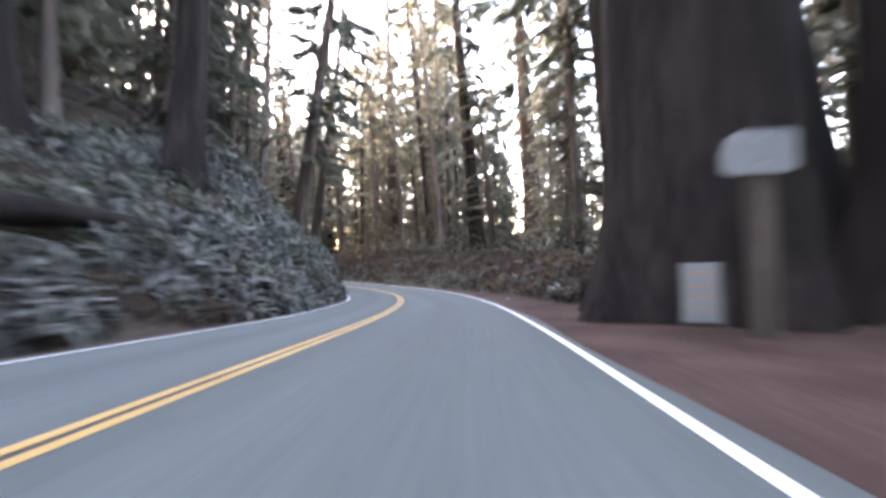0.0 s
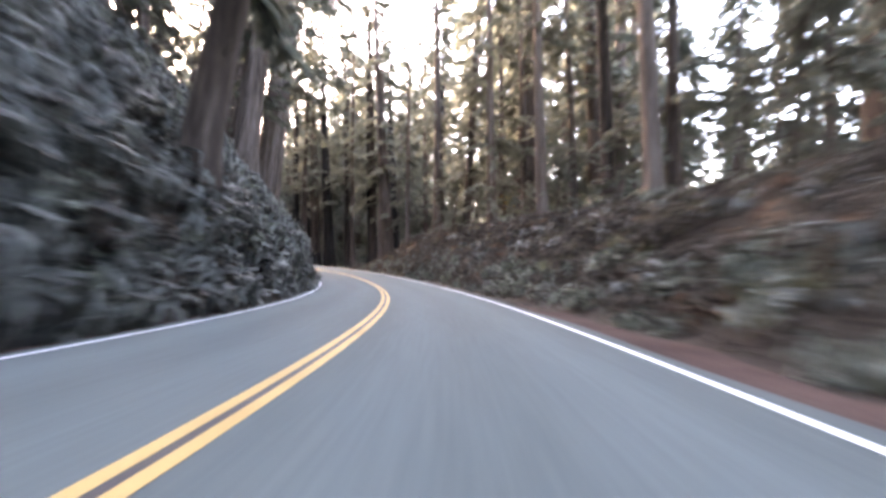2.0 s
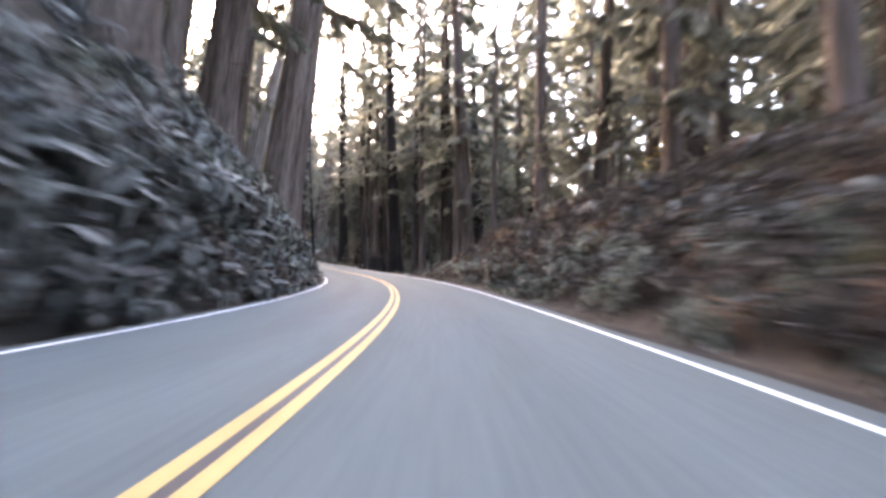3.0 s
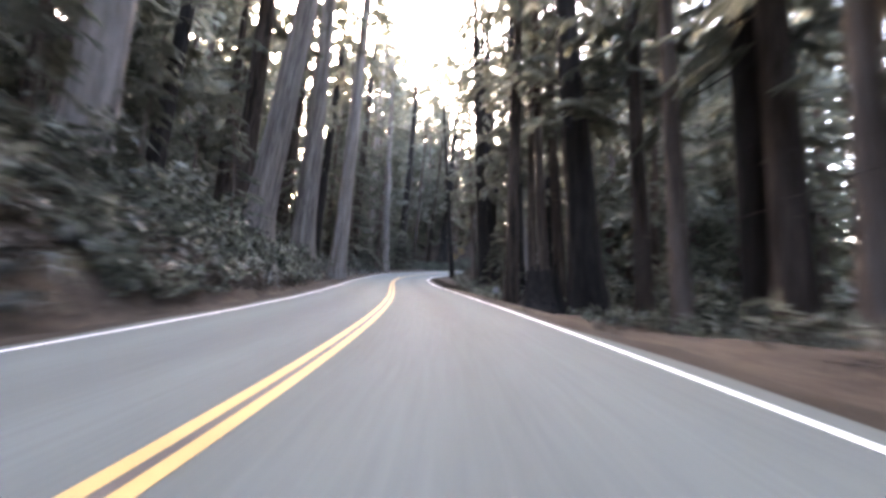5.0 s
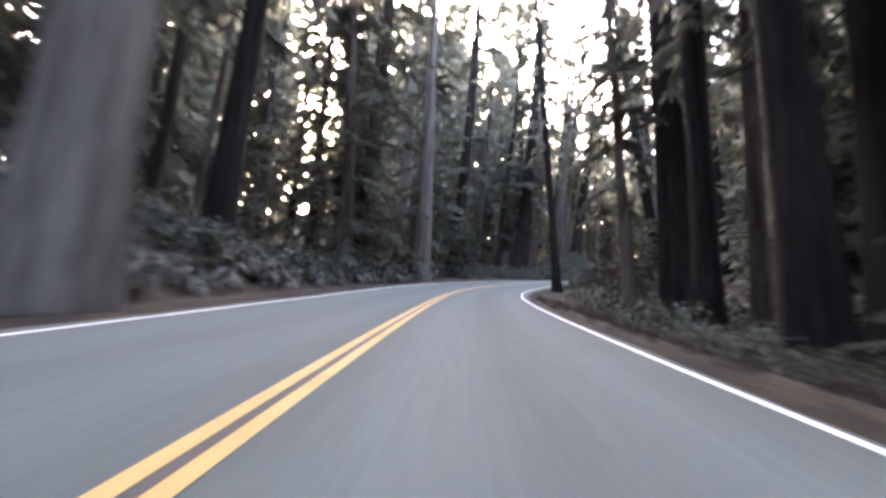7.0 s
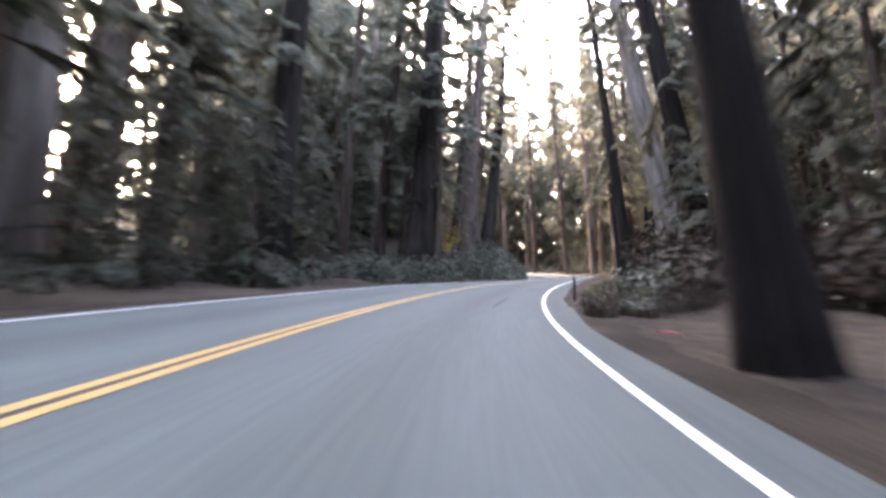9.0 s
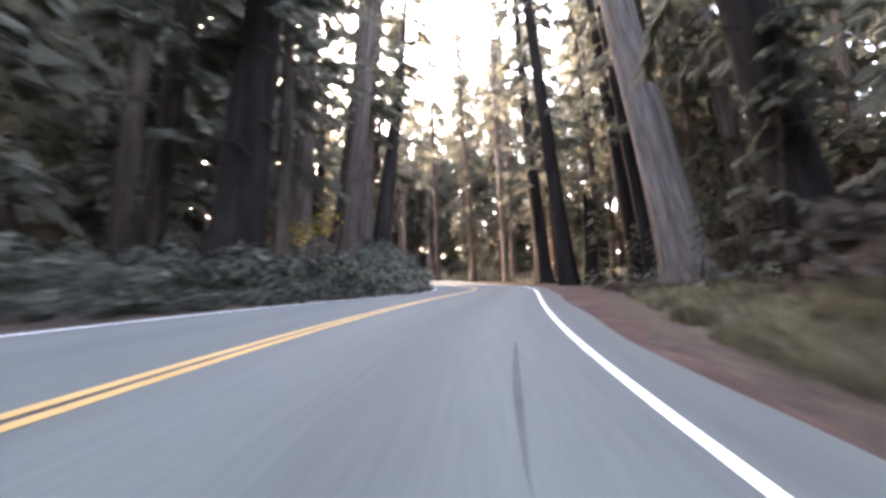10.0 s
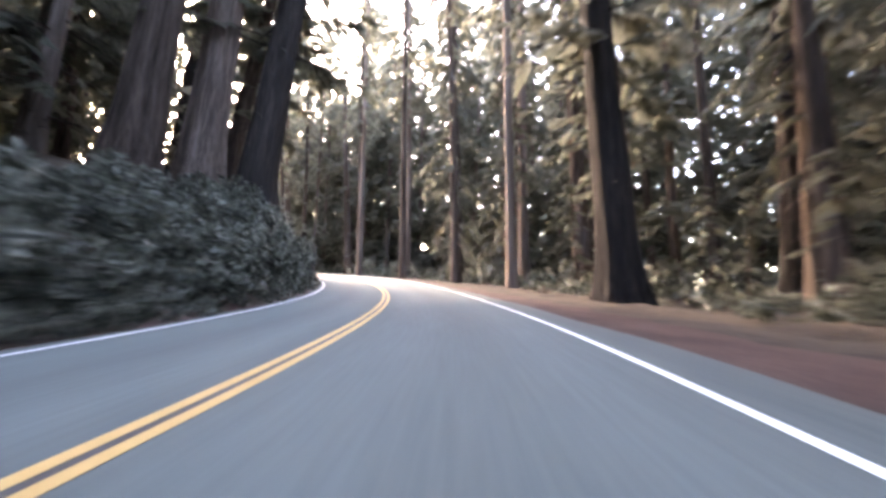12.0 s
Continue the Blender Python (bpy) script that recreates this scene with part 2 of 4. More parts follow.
LEFT_RUN = [(-12, 3.0), (8, 3.2), (20, 4.8), (28, 6.6), (36, 7.4), (70, 7.4), (80, 7.0), (95, 6.2), (104, 5.2), (115, 4.0), (150, 5.0), (190, 3.0), (215, 4.0), (282, 4.5)]
LEFT_BACK = [(-12, 0.35), (20, 0.5), (70, 0.5), (95, 0.3), (112, 0.2), (140, 0.12), (160, 0.02), (185, 0.08), (200, 0.2), (282, 0.2)]
RIGHT_FOOT = [(-12, 6.5), (8, 6.5), (15, 5.6), (30, 4.9), (60, 4.5), (85, 4.6), (92, 5.2), (97, 4.55), (146, 4.55), (154, 4.2), (160, 4.4), (165, 4.9), (172, 5.3), (179, 6.1), (187, 6.7), (282, 6.7)]
RIGHT_HIGH = [(-12, 0.2), (10, 0.4), (20, 1.2), (30, 2.1), (45, 2.8), (60, 3.5), (72, 3.8), (80, 3.4), (87, 1.5), (93, 0.1), (100, -0.85), (145, -0.85), (152, -0.2), (158, 0.1), (163, 0.4), (168, 0.85), (174, 0.5), (179, 0.15), (190, -0.1), (282, -0.1)]
RIGHT_RUN = [(-12, 3.0), (60, 3.6), (85, 3.0), (100, 2.8), (160, 2.5), (282, 3.0)]
RIGHT_BACK = [(-12, 0.02), (30, 0.06), (60, 0.16), (80, 0.16), (90, 0.0), (100, -0.04), (150, -0.02), (180, 0.0), (282, 0.0)]


def lumps(x, y):
    """Gentle unevenness of natural ground."""
    return (np.sin(x * 0.9 + 1.3 * np.sin(y * 0.7)) * np.cos(y * 1.1 + np.sin(x * 0.45)) + 0.5 * np.sin(x * 2.3 + y * 1.7) * np.cos(y * 2.9 - x * 1.1))


def ease(a):
    a = np.clip(a, 0, 1)
    return a * a * (3 - 2 * a)


def land(s, u):
    """World place of the ground at s along and u beside the yellow line (right positive)."""
    s, u = np.broadcast_arrays(np.asarray(s, float), np.asarray(u, float))
    c, r = at_s(RC, s), at_s(RR, s)
    flat = r.copy()
    flat[..., 2] = 0
    near = np.clip(u, -4.5, 4.5)
    p = c + r * near[..., None] + flat * (u - near)[..., None]
    z = np.zeros(s.shape)
    for side, foot, high, run, back in ((-1, LEFT_FOOT, LEFT_HIGH, LEFT_RUN, LEFT_BACK), (1, RIGHT_FOOT, RIGHT_HIGH, RIGHT_RUN, RIGHT_BACK)):
        d = side * u - along(foot, s)
        w, h = along(run, s), along(high, s)
        a = np.clip(d / w, 0, 1)
        face = 0.35 * ease(a) + 0.65 * a ** 0.9
        # a high bank is cut steep at its foot and leans back above
        cut = np.where(a < 0.13, a / 0.13 * 0.27, 0.27 + 0.73 * (a - 0.13) / 0.87)
        face = face + (cut - face) * np.clip((h - 3.0) / 4.0, 0, 1)
        over = np.maximum(d - w, 0)
        rise = h * face + along(back, s) * 14 * (1 - np.exp(-over / 14)) + along(back, s) * 0.35 * over
        rough = lumps(p[..., 0], p[..., 1])
        z += np.where(d > 0, rise + rough * np.clip(d, 0, 2) * 0.07, 0)
        # the rough steep face bulges and recedes
        out = 1.0 * lumps(p[..., 0] * 0.8 + p[..., 1] * 0.3, z * 1.7 + p[..., 1] * 0.5) * np.clip(h / 9, 0, 1) * 0.22 * ease((a - 0.05) / 0.25) * np.where(d > 0, 1, 0)
        p = p + flat * (side * out)[..., None]
    z -= 0.05 * ease((np.abs(u) - 3.0) / 0.4)
    p[..., 2] += z
    return p


def spot(s, u):
    return Vector([float(v) for v in land(s, u)])


def heading(s):
    return float(np.interp(s, RS, _hd))


def road_coords(x, y):
    """(s, u) of world places, by the nearest piece of the road's line."""
    x, y = np.asarray(x, float), np.asarray(y, float)
    best, who = np.full(x.shape, 1e18), np.zeros(x.shape, int)
    for i in range(0, len(RS), 4):
        d = (x - RC[i, 0]) ** 2 + (y - RC[i, 1]) ** 2
        m = d < best
        best[m], who[m] = d[m], i
    dx, dy = x - RC[who, 0], y - RC[who, 1]
    ss = RS[who] + dx * _tan[who, 0] + dy * _tan[who, 1]
    return np.clip(ss, S_MIN, S_MAX), dx * _right[who, 0] + dy * _right[who, 1]


# ---------------------------------------------------------------- mesh helpers
def mesh_object(name, verts, faces, mat, parent=None, smooth=False, label=""):
    me = bpy.data.meshes.new(name)
    me.from_pydata(verts if isinstance(verts, list) else verts.tolist(), [], faces if isinstance(faces, list) else faces.tolist())
    me.materials.append(mat)
    if smooth:
        me.polygons.foreach_set("use_smooth", [True] * len(me.polygons))
    ob = new(name, me)
    if parent:
        ob.parent = parent
    if label:
        ob["label"] = label
    return ob


def part(name, bm, mat, parent, label="", smooth=False):
    me = bpy.data.meshes.new(name)
    bm.to_mesh(me)
    bm.free()
    me.materials.append(mat)
    if smooth:
        me.polygons.foreach_set("use_smooth", [True] * len(me.polygons))
    ob = new(name, me)
    ob.parent = parent
    if label:
        ob["label"] = label
    return ob


def grid_faces(rows, cols):
    i, j = np.meshgrid(np.arange(rows - 1), np.arange(cols - 1), indexing="ij")
    a = (i * cols + j).ravel()
    return np.stack([a, a + 1, a + cols + 1, a + cols], 1)


def ribbon(name, s, left, right, mat, lift, label, category, across=2, thick=0.0):
    """A strip that lies on the road between two offsets from the yellow line."""
    s = np.asarray(s, float)
    lo, hi = np.broadcast_to(left, s.shape), np.broadcast_to(right, s.shape)
    a = np.linspace(0, 1, across)
    u = lo[:, None] * (1 - a) + hi[:, None] * a
    c, r = at_s(RC, s), at_s(RR, s)
    p = c[:, None] + r[:, None] * u[..., None]
    p[..., 2] += lift
    verts, faces = p.reshape(-1, 3), grid_faces(len(s), across)
    if thick:
        n = len(verts)
        low = verts.copy()
        low[:, 2] -= thick
        verts = np.concatenate([verts, low])
        edge = []
        for col in (0, across - 1):
            for i in range(len(s) - 1):
                q = [i * across + col, (i + 1) * across + col, (i + 1) * across + col + n, i * across + col + n]
                edge.append(q if col == 0 else q[::-1])
        faces = np.concatenate([faces, np.array(edge)])
    ob = mesh_object(name, verts, faces, mat, smooth=False)
    # texture space: metres across and along the road
    flat_uv = np.stack([np.broadcast_to(u, (len(s), across)), np.broadcast_to(s[:, None], (len(s), across))], -1).reshape(-1, 2)
    if thick:
        flat_uv = np.concatenate([flat_uv, flat_uv])
    layer = ob.data.uv_layers.new(name="road")
    corner = np.empty(len(ob.data.loops), np.int32)
    ob.data.loops.foreach_get("vertex_index", corner)
    layer.data.foreach_set("uv", flat_uv[corner].astype(np.float32).ravel())
    return tagged(ob, label, category, kind="structure")


# ---------------------------------------------------------------- ground and road
def build_ground():
    s = np.arange(S_MIN, S_MAX + 0.1, 0.7)
    u = np.concatenate([np.arange(-44, -16, 1.6), np.arange(-16, -12, 0.6), np.arange(-12, -7, 0.4), np.arange(-7, -3.4, 0.2), np.arange(-3.4, 3.4, 0.85), np.arange(3.4, 9.5, 0.25), np.arange(9.5, 16, 0.6), np.arange(16, 45, 1.6)])
    p = land(s[:, None], u[None, :])
    p[..., 2] -= np.where(np.abs(u) < 3.2, 0.12, 0.0)[None, :]
    verts, faces = p.reshape(-1, 3), grid_faces(len(s), len(u))[:, ::-1]
    # the far land, one sheet with it, down to the horizon
    ax = np.concatenate([-np.geomspace(2500, 190, 14), np.arange(-180, 181, 9.0), np.geomspace(190, 2500, 14)])
    gx, gy = np.meshgrid(ax - 60, ax + 100, indexing="ij")
    gs, gu = road_coords(gx, gy)
    gz = land(gs, np.clip(gu, -60, 60))[..., 2] + lumps(gx * 0.05, gy * 0.05) * 1.5
    gz = np.where((np.abs(gu) < 36) & (gs > S_MIN) & (gs < S_MAX - 1), at_s(RC, gs)[..., 2] - 8.0, gz - 1.0)
    far = np.stack([gx, gy, gz], -1).reshape(-1, 3)
    ff = grid_faces(len(ax), len(ax))[:, ::-1] + len(verts)
    ob = mesh_object("ground", np.concatenate([verts, far]), np.concatenate([faces, ff]), SOIL, smooth=True)
    # steep faces show mossy rock
    ob.data.materials.append(ROCK)
    hs = along(LEFT_HIGH, s)
    lo = along(LEFT_FOOT, s)
    index = []
    for i in range(len(s) - 1):
        for j in range(len(u) - 1):
            index.append(1 if (hs[i] > 6.5 and lo[i] - 0.1 < -u[j] < lo[i] + 8.0) else 0)
    index += [0] * len(ff)
    ob.data.polygons.foreach_set("material_index", index)
    tagged(ob, "brown forest floor of duff and soil with steep mossy banks", "ground", kind="structure")


build_ground()
APRON_R = [(-12, 0.14), (18, 0.14), (30, 0.22), (80, 0.28), (92, 0.25), (98, 0.12), (138, 0.12), (147, 0.35), (152, 0.5), (160, 0.6), (175, 0.68), (200, 0.68), (282, 0.7)]
fine_s = np.arange(S_MIN, S_MAX + 0.1, 1.0)
ribbon("road", fine_s, -LANE_L - 0.3 + 0.05 * np.sin(fine_s * 1.1), LANE_R + along(APRON_R, fine_s) + 0.05 * np.sin(fine_s * 0.9), ASPHALT, 0.0, "grey asphalt two-lane road winding through redwood forest", "road", across=9, thick=0.15)
CENTRE = 0.045
for side in (-0.088, 0.088):
    ribbon("centre_line", fine_s, CENTRE + side - 0.052, CENTRE + side + 0.052, YELLOW, 0.006, "solid yellow line of the double centre marking", "road marking")
ribbon("centre_strip", fine_s, CENTRE - 0.027 + 0 * fine_s, CENTRE + 0.027 + 0 * fine_s, BLACK_PAINT, 0.004, "black painted strip between the yellow lines", "road marking")
EDGE_R = along([(-12, 3.35), (140, 3.35), (156, 3.42), (186, 3.42), (200, 3.35), (282, 3.35)], fine_s)
ribbon("edge_line", fine_s, EDGE_R - 0.045, EDGE_R + 0.045, WHITE, 0.006, "solid white edge line on the asphalt", "road marking")
ribbon("edge_line", fine_s, -LANE_L - 0.043, -LANE_L + 0.043, WHITE, 0.006, "solid white edge line on the asphalt", "road marking")
SHOULDER_R = [(-12, 4.2), (6, 4.2), (14, 2.2), (30, 1.2), (60, 0.8), (85, 1.0), (93, 0.95), (104, 0.7), (115, 0.65), (145, 0.95), (153, 1.4), (159, 1.5), (163, 0.9), (166, 0.7), (172, 1.05), (177, 1.5), (183, 2.5), (195, 2.9), (230, 2.6), (282, 2.6)]
SHOULDER_L = [(-12, 1.1), (15, 0.8), (25, 0.55), (80, 0.6), (100, 1.1), (115, 1.5), (140, 1.3), (165, 0.9), (180, 0.6), (282, 0.6)]


def build_shoulder(name, side, table, start, label):
    """Dirt that runs from under the asphalt's edge up to the foot of the bank, with a ragged outer edge."""
    s = np.arange(S_MIN, S_MAX + 0.1, 0.7)
    rag = 0.18 * np.sin(s * 1.7) + 0.12 * np.sin(s * 4.1 + 1)
    outer = start + along(table, s) + rag
    a = np.linspace(0, 1, 8)
    u = side * (start * (1 - a)[None, :] + outer[:, None] * a[None, :])
    p = land(s[:, None], u)
    p[..., 2] += (0.035 * (1 - a ** 3) - 0.02 * a ** 3)[None, :] + 0.012 * np.sin(s * 2.2)[:, None] * a[None, :]
    f = grid_faces(len(s), 8)
    ob = mesh_object(name, p.reshape(-1, 3), f if side < 0 else f[:, ::-1], DIRT, smooth=True)
    # fallen needles cover the dirt along the middle of the road
    ob.data.materials.append(DUFF)
    cell = np.arange(len(f))
    ragged = s[cell // 7] + 2.5 * np.sin(cell % 7 * 2.1 + s[cell // 7])
    ob.data.polygons.foreach_set("material_index", ((ragged > 48) & (ragged < 164)).astype(np.int32))
    tagged(ob, label, "shoulder", kind="structure")


build_shoulder("shoulder_right", 1, SHOULDER_R, LANE_R + 0.08, "reddish-brown dirt shoulder beside the asphalt")
build_shoulder("shoulder_left", -1, SHOULDER_L, LANE_L + 0.2, "narrow reddish dirt strip beside the asphalt")

# ---------------------------------------------------------------- trees
rng = np.random.default_rng(7)


def tube(points, radii, sides, twist=0.0, ridges=None):
    """Rings of a tube along points. ridges(angle, ring index) scales the radius."""
    points = np.asarray(points, float)
    verts = []
    ang = np.linspace(0, 2 * np.pi, sides, endpoint=False)
    for i, p in enumerate(points):
        d = points[min(i + 1, len(points) - 1)] - points[max(i - 1, 0)]
        d = d / np.linalg.norm(d)
        x = np.cross(d, (0.0, 1.0, 0.0) if abs(d[1]) < 0.9 else (1.0, 0.0, 0.0))
        x /= np.linalg.norm(x)
        y = np.cross(d, x)
        r = radii[i] * (ridges(ang, i) if ridges else 1.0)
        verts.append(p + (np.cos(ang) * r)[:, None] * x + (np.sin(ang) * r)[:, None] * y)
    n = len(points)
    i, j = np.meshgrid(np.arange(n - 1), np.arange(sides), indexing="ij")
    a, b = (i * sides + j).ravel(), (i * sides + (j + 1) % sides).ravel()
    faces = np.stack([a, b, b + sides, a + sides], 1)
    return np.concatenate(verts), faces


def trunk_mesh(height, radius, r, sides=22, rings=26, flare=0.45, bend=0.4, fluted=0.10, stop=1.0):
    z = np.concatenate([np.linspace(-2.6, 4.0, 11), np.geomspace(4.6, height * stop, rings - 9)])
    t = np.clip(z / height, 0, 1)
    rad = radius * ((1 - t) ** 0.85 * 0.92 + 0.02) * (1 + flare * np.exp(-np.maximum(z, 0) / (1.1 * radius + 0.5)))
    ph = r.uniform(0, 6.28, 6)
    pts = np.stack([bend * np.sin(t * 3 + ph[0]) - bend * np.sin(ph[0]), bend * np.sin(t * 2.6 + ph[1]) - bend * np.sin(ph[1]), z], 1)
    folds = r.integers(5, 9)

    def ridges(a, i):
        deep = fluted * (0.35 + math.exp(-max(z[i], 0) / 3.0))
        return 1 + deep * np.sin(a * folds + ph[2] + 0.04 * z[i]) + 0.5 * deep * np.sin(a * (folds * 2 + 1) + ph[3] + 0.07 * z[i]) + 0.02 * np.sin(a * 3 + z[i] * 0.8 + ph[4])
    v, f = tube(pts, rad, sides, ridges=ridges)
    return v, f, pts, rad, z


def sprays(origin, along_dir, count, size, r, droop=0.35, leaflets=5, flat=0.35, broad=0.125):
    """Needle sprays along one limb: each a small fan of narrow leaflets that droops at its end."""
    verts, faces = [], []
    along_dir = np.asarray(along_dir, float)
    length = np.linalg.norm(along_dir)
    d = along_dir / length
    side = np.cross(d, (0, 0, 1.0))
    side /= np.linalg.norm(side) + 1e-9
    base = 0
    for k in range(count):
        q = r.uniform(0.15, 1.0)
        p = origin + along_dir * q + np.array([0, 0, -droop * length * q * q * 0.5])
        turn = r.choice((-1, 1)) * r.uniform(0.25, 1.25)
        out = d * math.cos(turn) + side * math.sin(turn) + np.array([0, 0, r.uniform(-0.55, 0.05)])
        out /= np.linalg.norm(out)
        cross = np.cross(out, (0, 0, 1.0)) + r.normal(0, flat, 3)
        cross /= np.linalg.norm(cross)
        length_k = size * r.uniform(0.6, 1.35)
        for m in range(leaflets):
            w = m / max(leaflets - 1, 1)
            sgn = 1 if m % 2 else -1
            b = p + out * length_k * w * 0.75 + np.array([0, 0, -0.25 * length_k * w * w])
            tip = b + (out * 0.55 + cross * sgn * r.uniform(0.35, 0.8) * (1.1 - 0.6 * w)) * length_k * 0.5 + np.array([0, 0, -0.12 * length_k])
            wide = np.cross(tip - b, np.cross(out, cross))
            wide *= broad * length_k / (np.linalg.norm(wide) + 1e-9)
            verts += [b + wide - out * 0.1 * length_k, b - wide, tip]
            faces.append((base, base + 1, base + 2))
            base += 3
    return verts, faces


def join(chunks):
    verts, faces, n = [], [], 0
    for v, f in chunks:
        verts += [tuple(map(float, p)) for p in v]
        faces += [tuple(int(i) + n for i in q) for q in f]
        n += len(v)
    return verts, faces


def conifer(name, height, radius, crown_from, limbs, reach, size, per_limb, seed, label, bark, sides=22, leaflets=5, droop=0.4, stubs=6, category="tree", flare=0.45):
    """A tapered trunk with limbs and an open, ragged crown of needle sprays."""
    r = np.random.default_rng(seed)
    root = new(name)
    tv, tf, pts, rad, z = trunk_mesh(height, radius, r, sides=sides, flare=flare)
    mesh_object("trunk", tv, tf, bark, root, smooth=True)
    wood, green = [], []
    for k in range(limbs + stubs):
        bare = k >= limbs
        h = crown_from * r.uniform(0.25, 1.0) if bare else crown_from + (height * 0.97 - crown_from) * r.uniform(0, 1) ** 1.15
        t = (h - crown_from) / (height - crown_from)
        rr = np.interp(h, z, rad)
        c = np.array([np.interp(h, z, pts[:, 0]), np.interp(h, z, pts[:, 1]), h])
        a = r.uniform(0, 2 * np.pi)
        if bare:
            ln = r.uniform(0.5, 1.6)
        else:
            ln = reach * (1 - 0.8 * max(t, 0) ** 1.3) * r.uniform(0.55, 1.2)
        up = r.uniform(-0.25, 0.25) - 0.1
        d = np.array([math.cos(a), math.sin(a), up])
        start, vec = c + d * rr * 0.7, d * (ln + rr * 0.3)
        q = np.linspace(0, 1, 3)[:, None]
        line = start + vec * q + np.array([0, 0, -1.0]) * droop * ln * 0.5 * q * q
        wood.append(tube(line, np.linspace(0.02 + 0.012 * ln, 0.008, 3), 3))
        if not bare:
            green.append(sprays(start, vec, per_limb, size, r, droop=droop, leaflets=leaflets))
    v, f = join(wood)
    tagged(mesh_object("branchwork", v, f, bark, root), kind="stuff")
    v, f = join(green)
    tagged(mesh_object("crown", v, f, NEEDLES, root), kind="stuff")
    tagged(root, label, category)
    return root


TEMPLATES = {
    "giant": conifer("redwood_tree", 58, 1.25, 15, 50, 5.2, 0.9, 26, 11, "giant redwood with furrowed grey-brown bark and high crown", BARK, sides=34, leaflets=8),
    "tall": conifer("redwood_tree", 50, 0.72, 7, 61, 4.0, 0.66, 27, 12, "tall redwood with straight brown trunk and drooping sprays", BARK, leaflets=8),
    "pale": conifer("redwood_tree", 52, 0.85, 17, 44, 4.2, 0.85, 22, 13, "tall redwood with pale grey furrowed bark", PALE_BARK, sides=30, leaflets=8, flare=0.28),
    "slim": conifer("redwood_tree", 38, 0.36, 5, 62, 2.8, 0.54, 26, 14, "slim redwood with dark trunk and ragged green crown", BARK, sides=14, leaflets=8),
    "leafy": conifer("redwood_tree", 33, 0.40, 1.8, 83, 3.7, 0.52, 34, 15, "dense redwood with drooping green boughs down to the undergrowth", BARK, sides=14, leaflets=8),
    "pole": conifer("redwood_tree", 46, 0.42, 14, 52, 3.0, 0.6, 26, 21, "slender redwood with a long bare trunk and high crown", BARK, sides=14, leaflets=8, stubs=10),
    "young": conifer("young_conifer", 9, 0.11, 0.4, 46, 2.2, 0.34, 26, 16, "young conifer with soft drooping green boughs", BARK, sides=8, stubs=2, category="young tree", leaflets=8),
    # dark-barked kinds for trunks in shade and against the light, some also charred
    "char_shade_giant": conifer("redwood_tree", 58, 1.25, 16, 50, 5.0, 0.7, 32, 20, "giant redwood with furrowed bark darkened by fire stain and shade", CHAR_SHADE, sides=34, leaflets=8),
    "char_shade": conifer("redwood_tree", 50, 0.8, 11, 54, 4.2, 0.85, 20, 19, "tall redwood with bark near black from fire and backlight", CHAR_SHADE, leaflets=8),
}
used = {k: False for k in TEMPLATES}


def plant(kind, place, scale=1.0, thick=1.0, turn=None, lean=Matrix(), group="forest trees", label=""):
    """Stand a copy of a template tree at a place."""
    turn = rng.uniform(0, 360) if turn is None else turn
    m = Matrix.Translation(place) @ lean @ pose(0, 0, 0, 0, 0, turn) @ Matrix.Diagonal((scale * thick, scale * thick, scale, 1))
    t = TEMPLATES[kind]
    if not used[kind]:
        used[kind] = True
        ob = t
        ob.matrix_basis = m
    else:
        ob = copy_thing(t, m)
        ob.matrix_basis = m
    ob["group"] = group
    if label:
        ob["label"] = label
    return ob


taken = []


def road_lean(s, u, degrees):
    """A turn that leans a tree towards the gap of light over the road."""
    side = -1.0 if u > 0 else 1.0
    h = heading(s)
    axis = Vector((0, 0, 1)).cross(Vector((math.cos(h) * side, math.sin(h) * side, 0)))
    return Matrix.Rotation(radians(degrees), 4, axis)


def stand(kind, x, y, radius, lean=3.0, scale=1.0, label="", group="trees beside the road"):
    """One of the trees that line the road, by its place and trunk radius at breast height."""
    base = {"giant": 1.25, "tall": 0.72, "pale": 0.85, "slim": 0.36, "pole": 0.42, "leafy": 0.42, "char_shade": 0.8, "char_shade_giant": 1.25}[kind]
    s, u = road_coords(np.array([x]), np.array([y]))
    s, u = float(s[0]), float(u[0])
    # the place given is that of the stem some metres up
    foot = road_lean(s, u, lean) @ Vector((0, 0, 5.0))
    x, y = x - foot.x, y - foot.y
    s, u = (float(v[0]) for v in road_coords(np.array([x]), np.array([y])))
    taken.append((x, y, radius + 1.4))
    return plant(kind, (x, y, float(land(s, u)[2]) - 0.1), scale, radius / base / scale, lean=road_lean(s, u, lean), group=group, label=label)


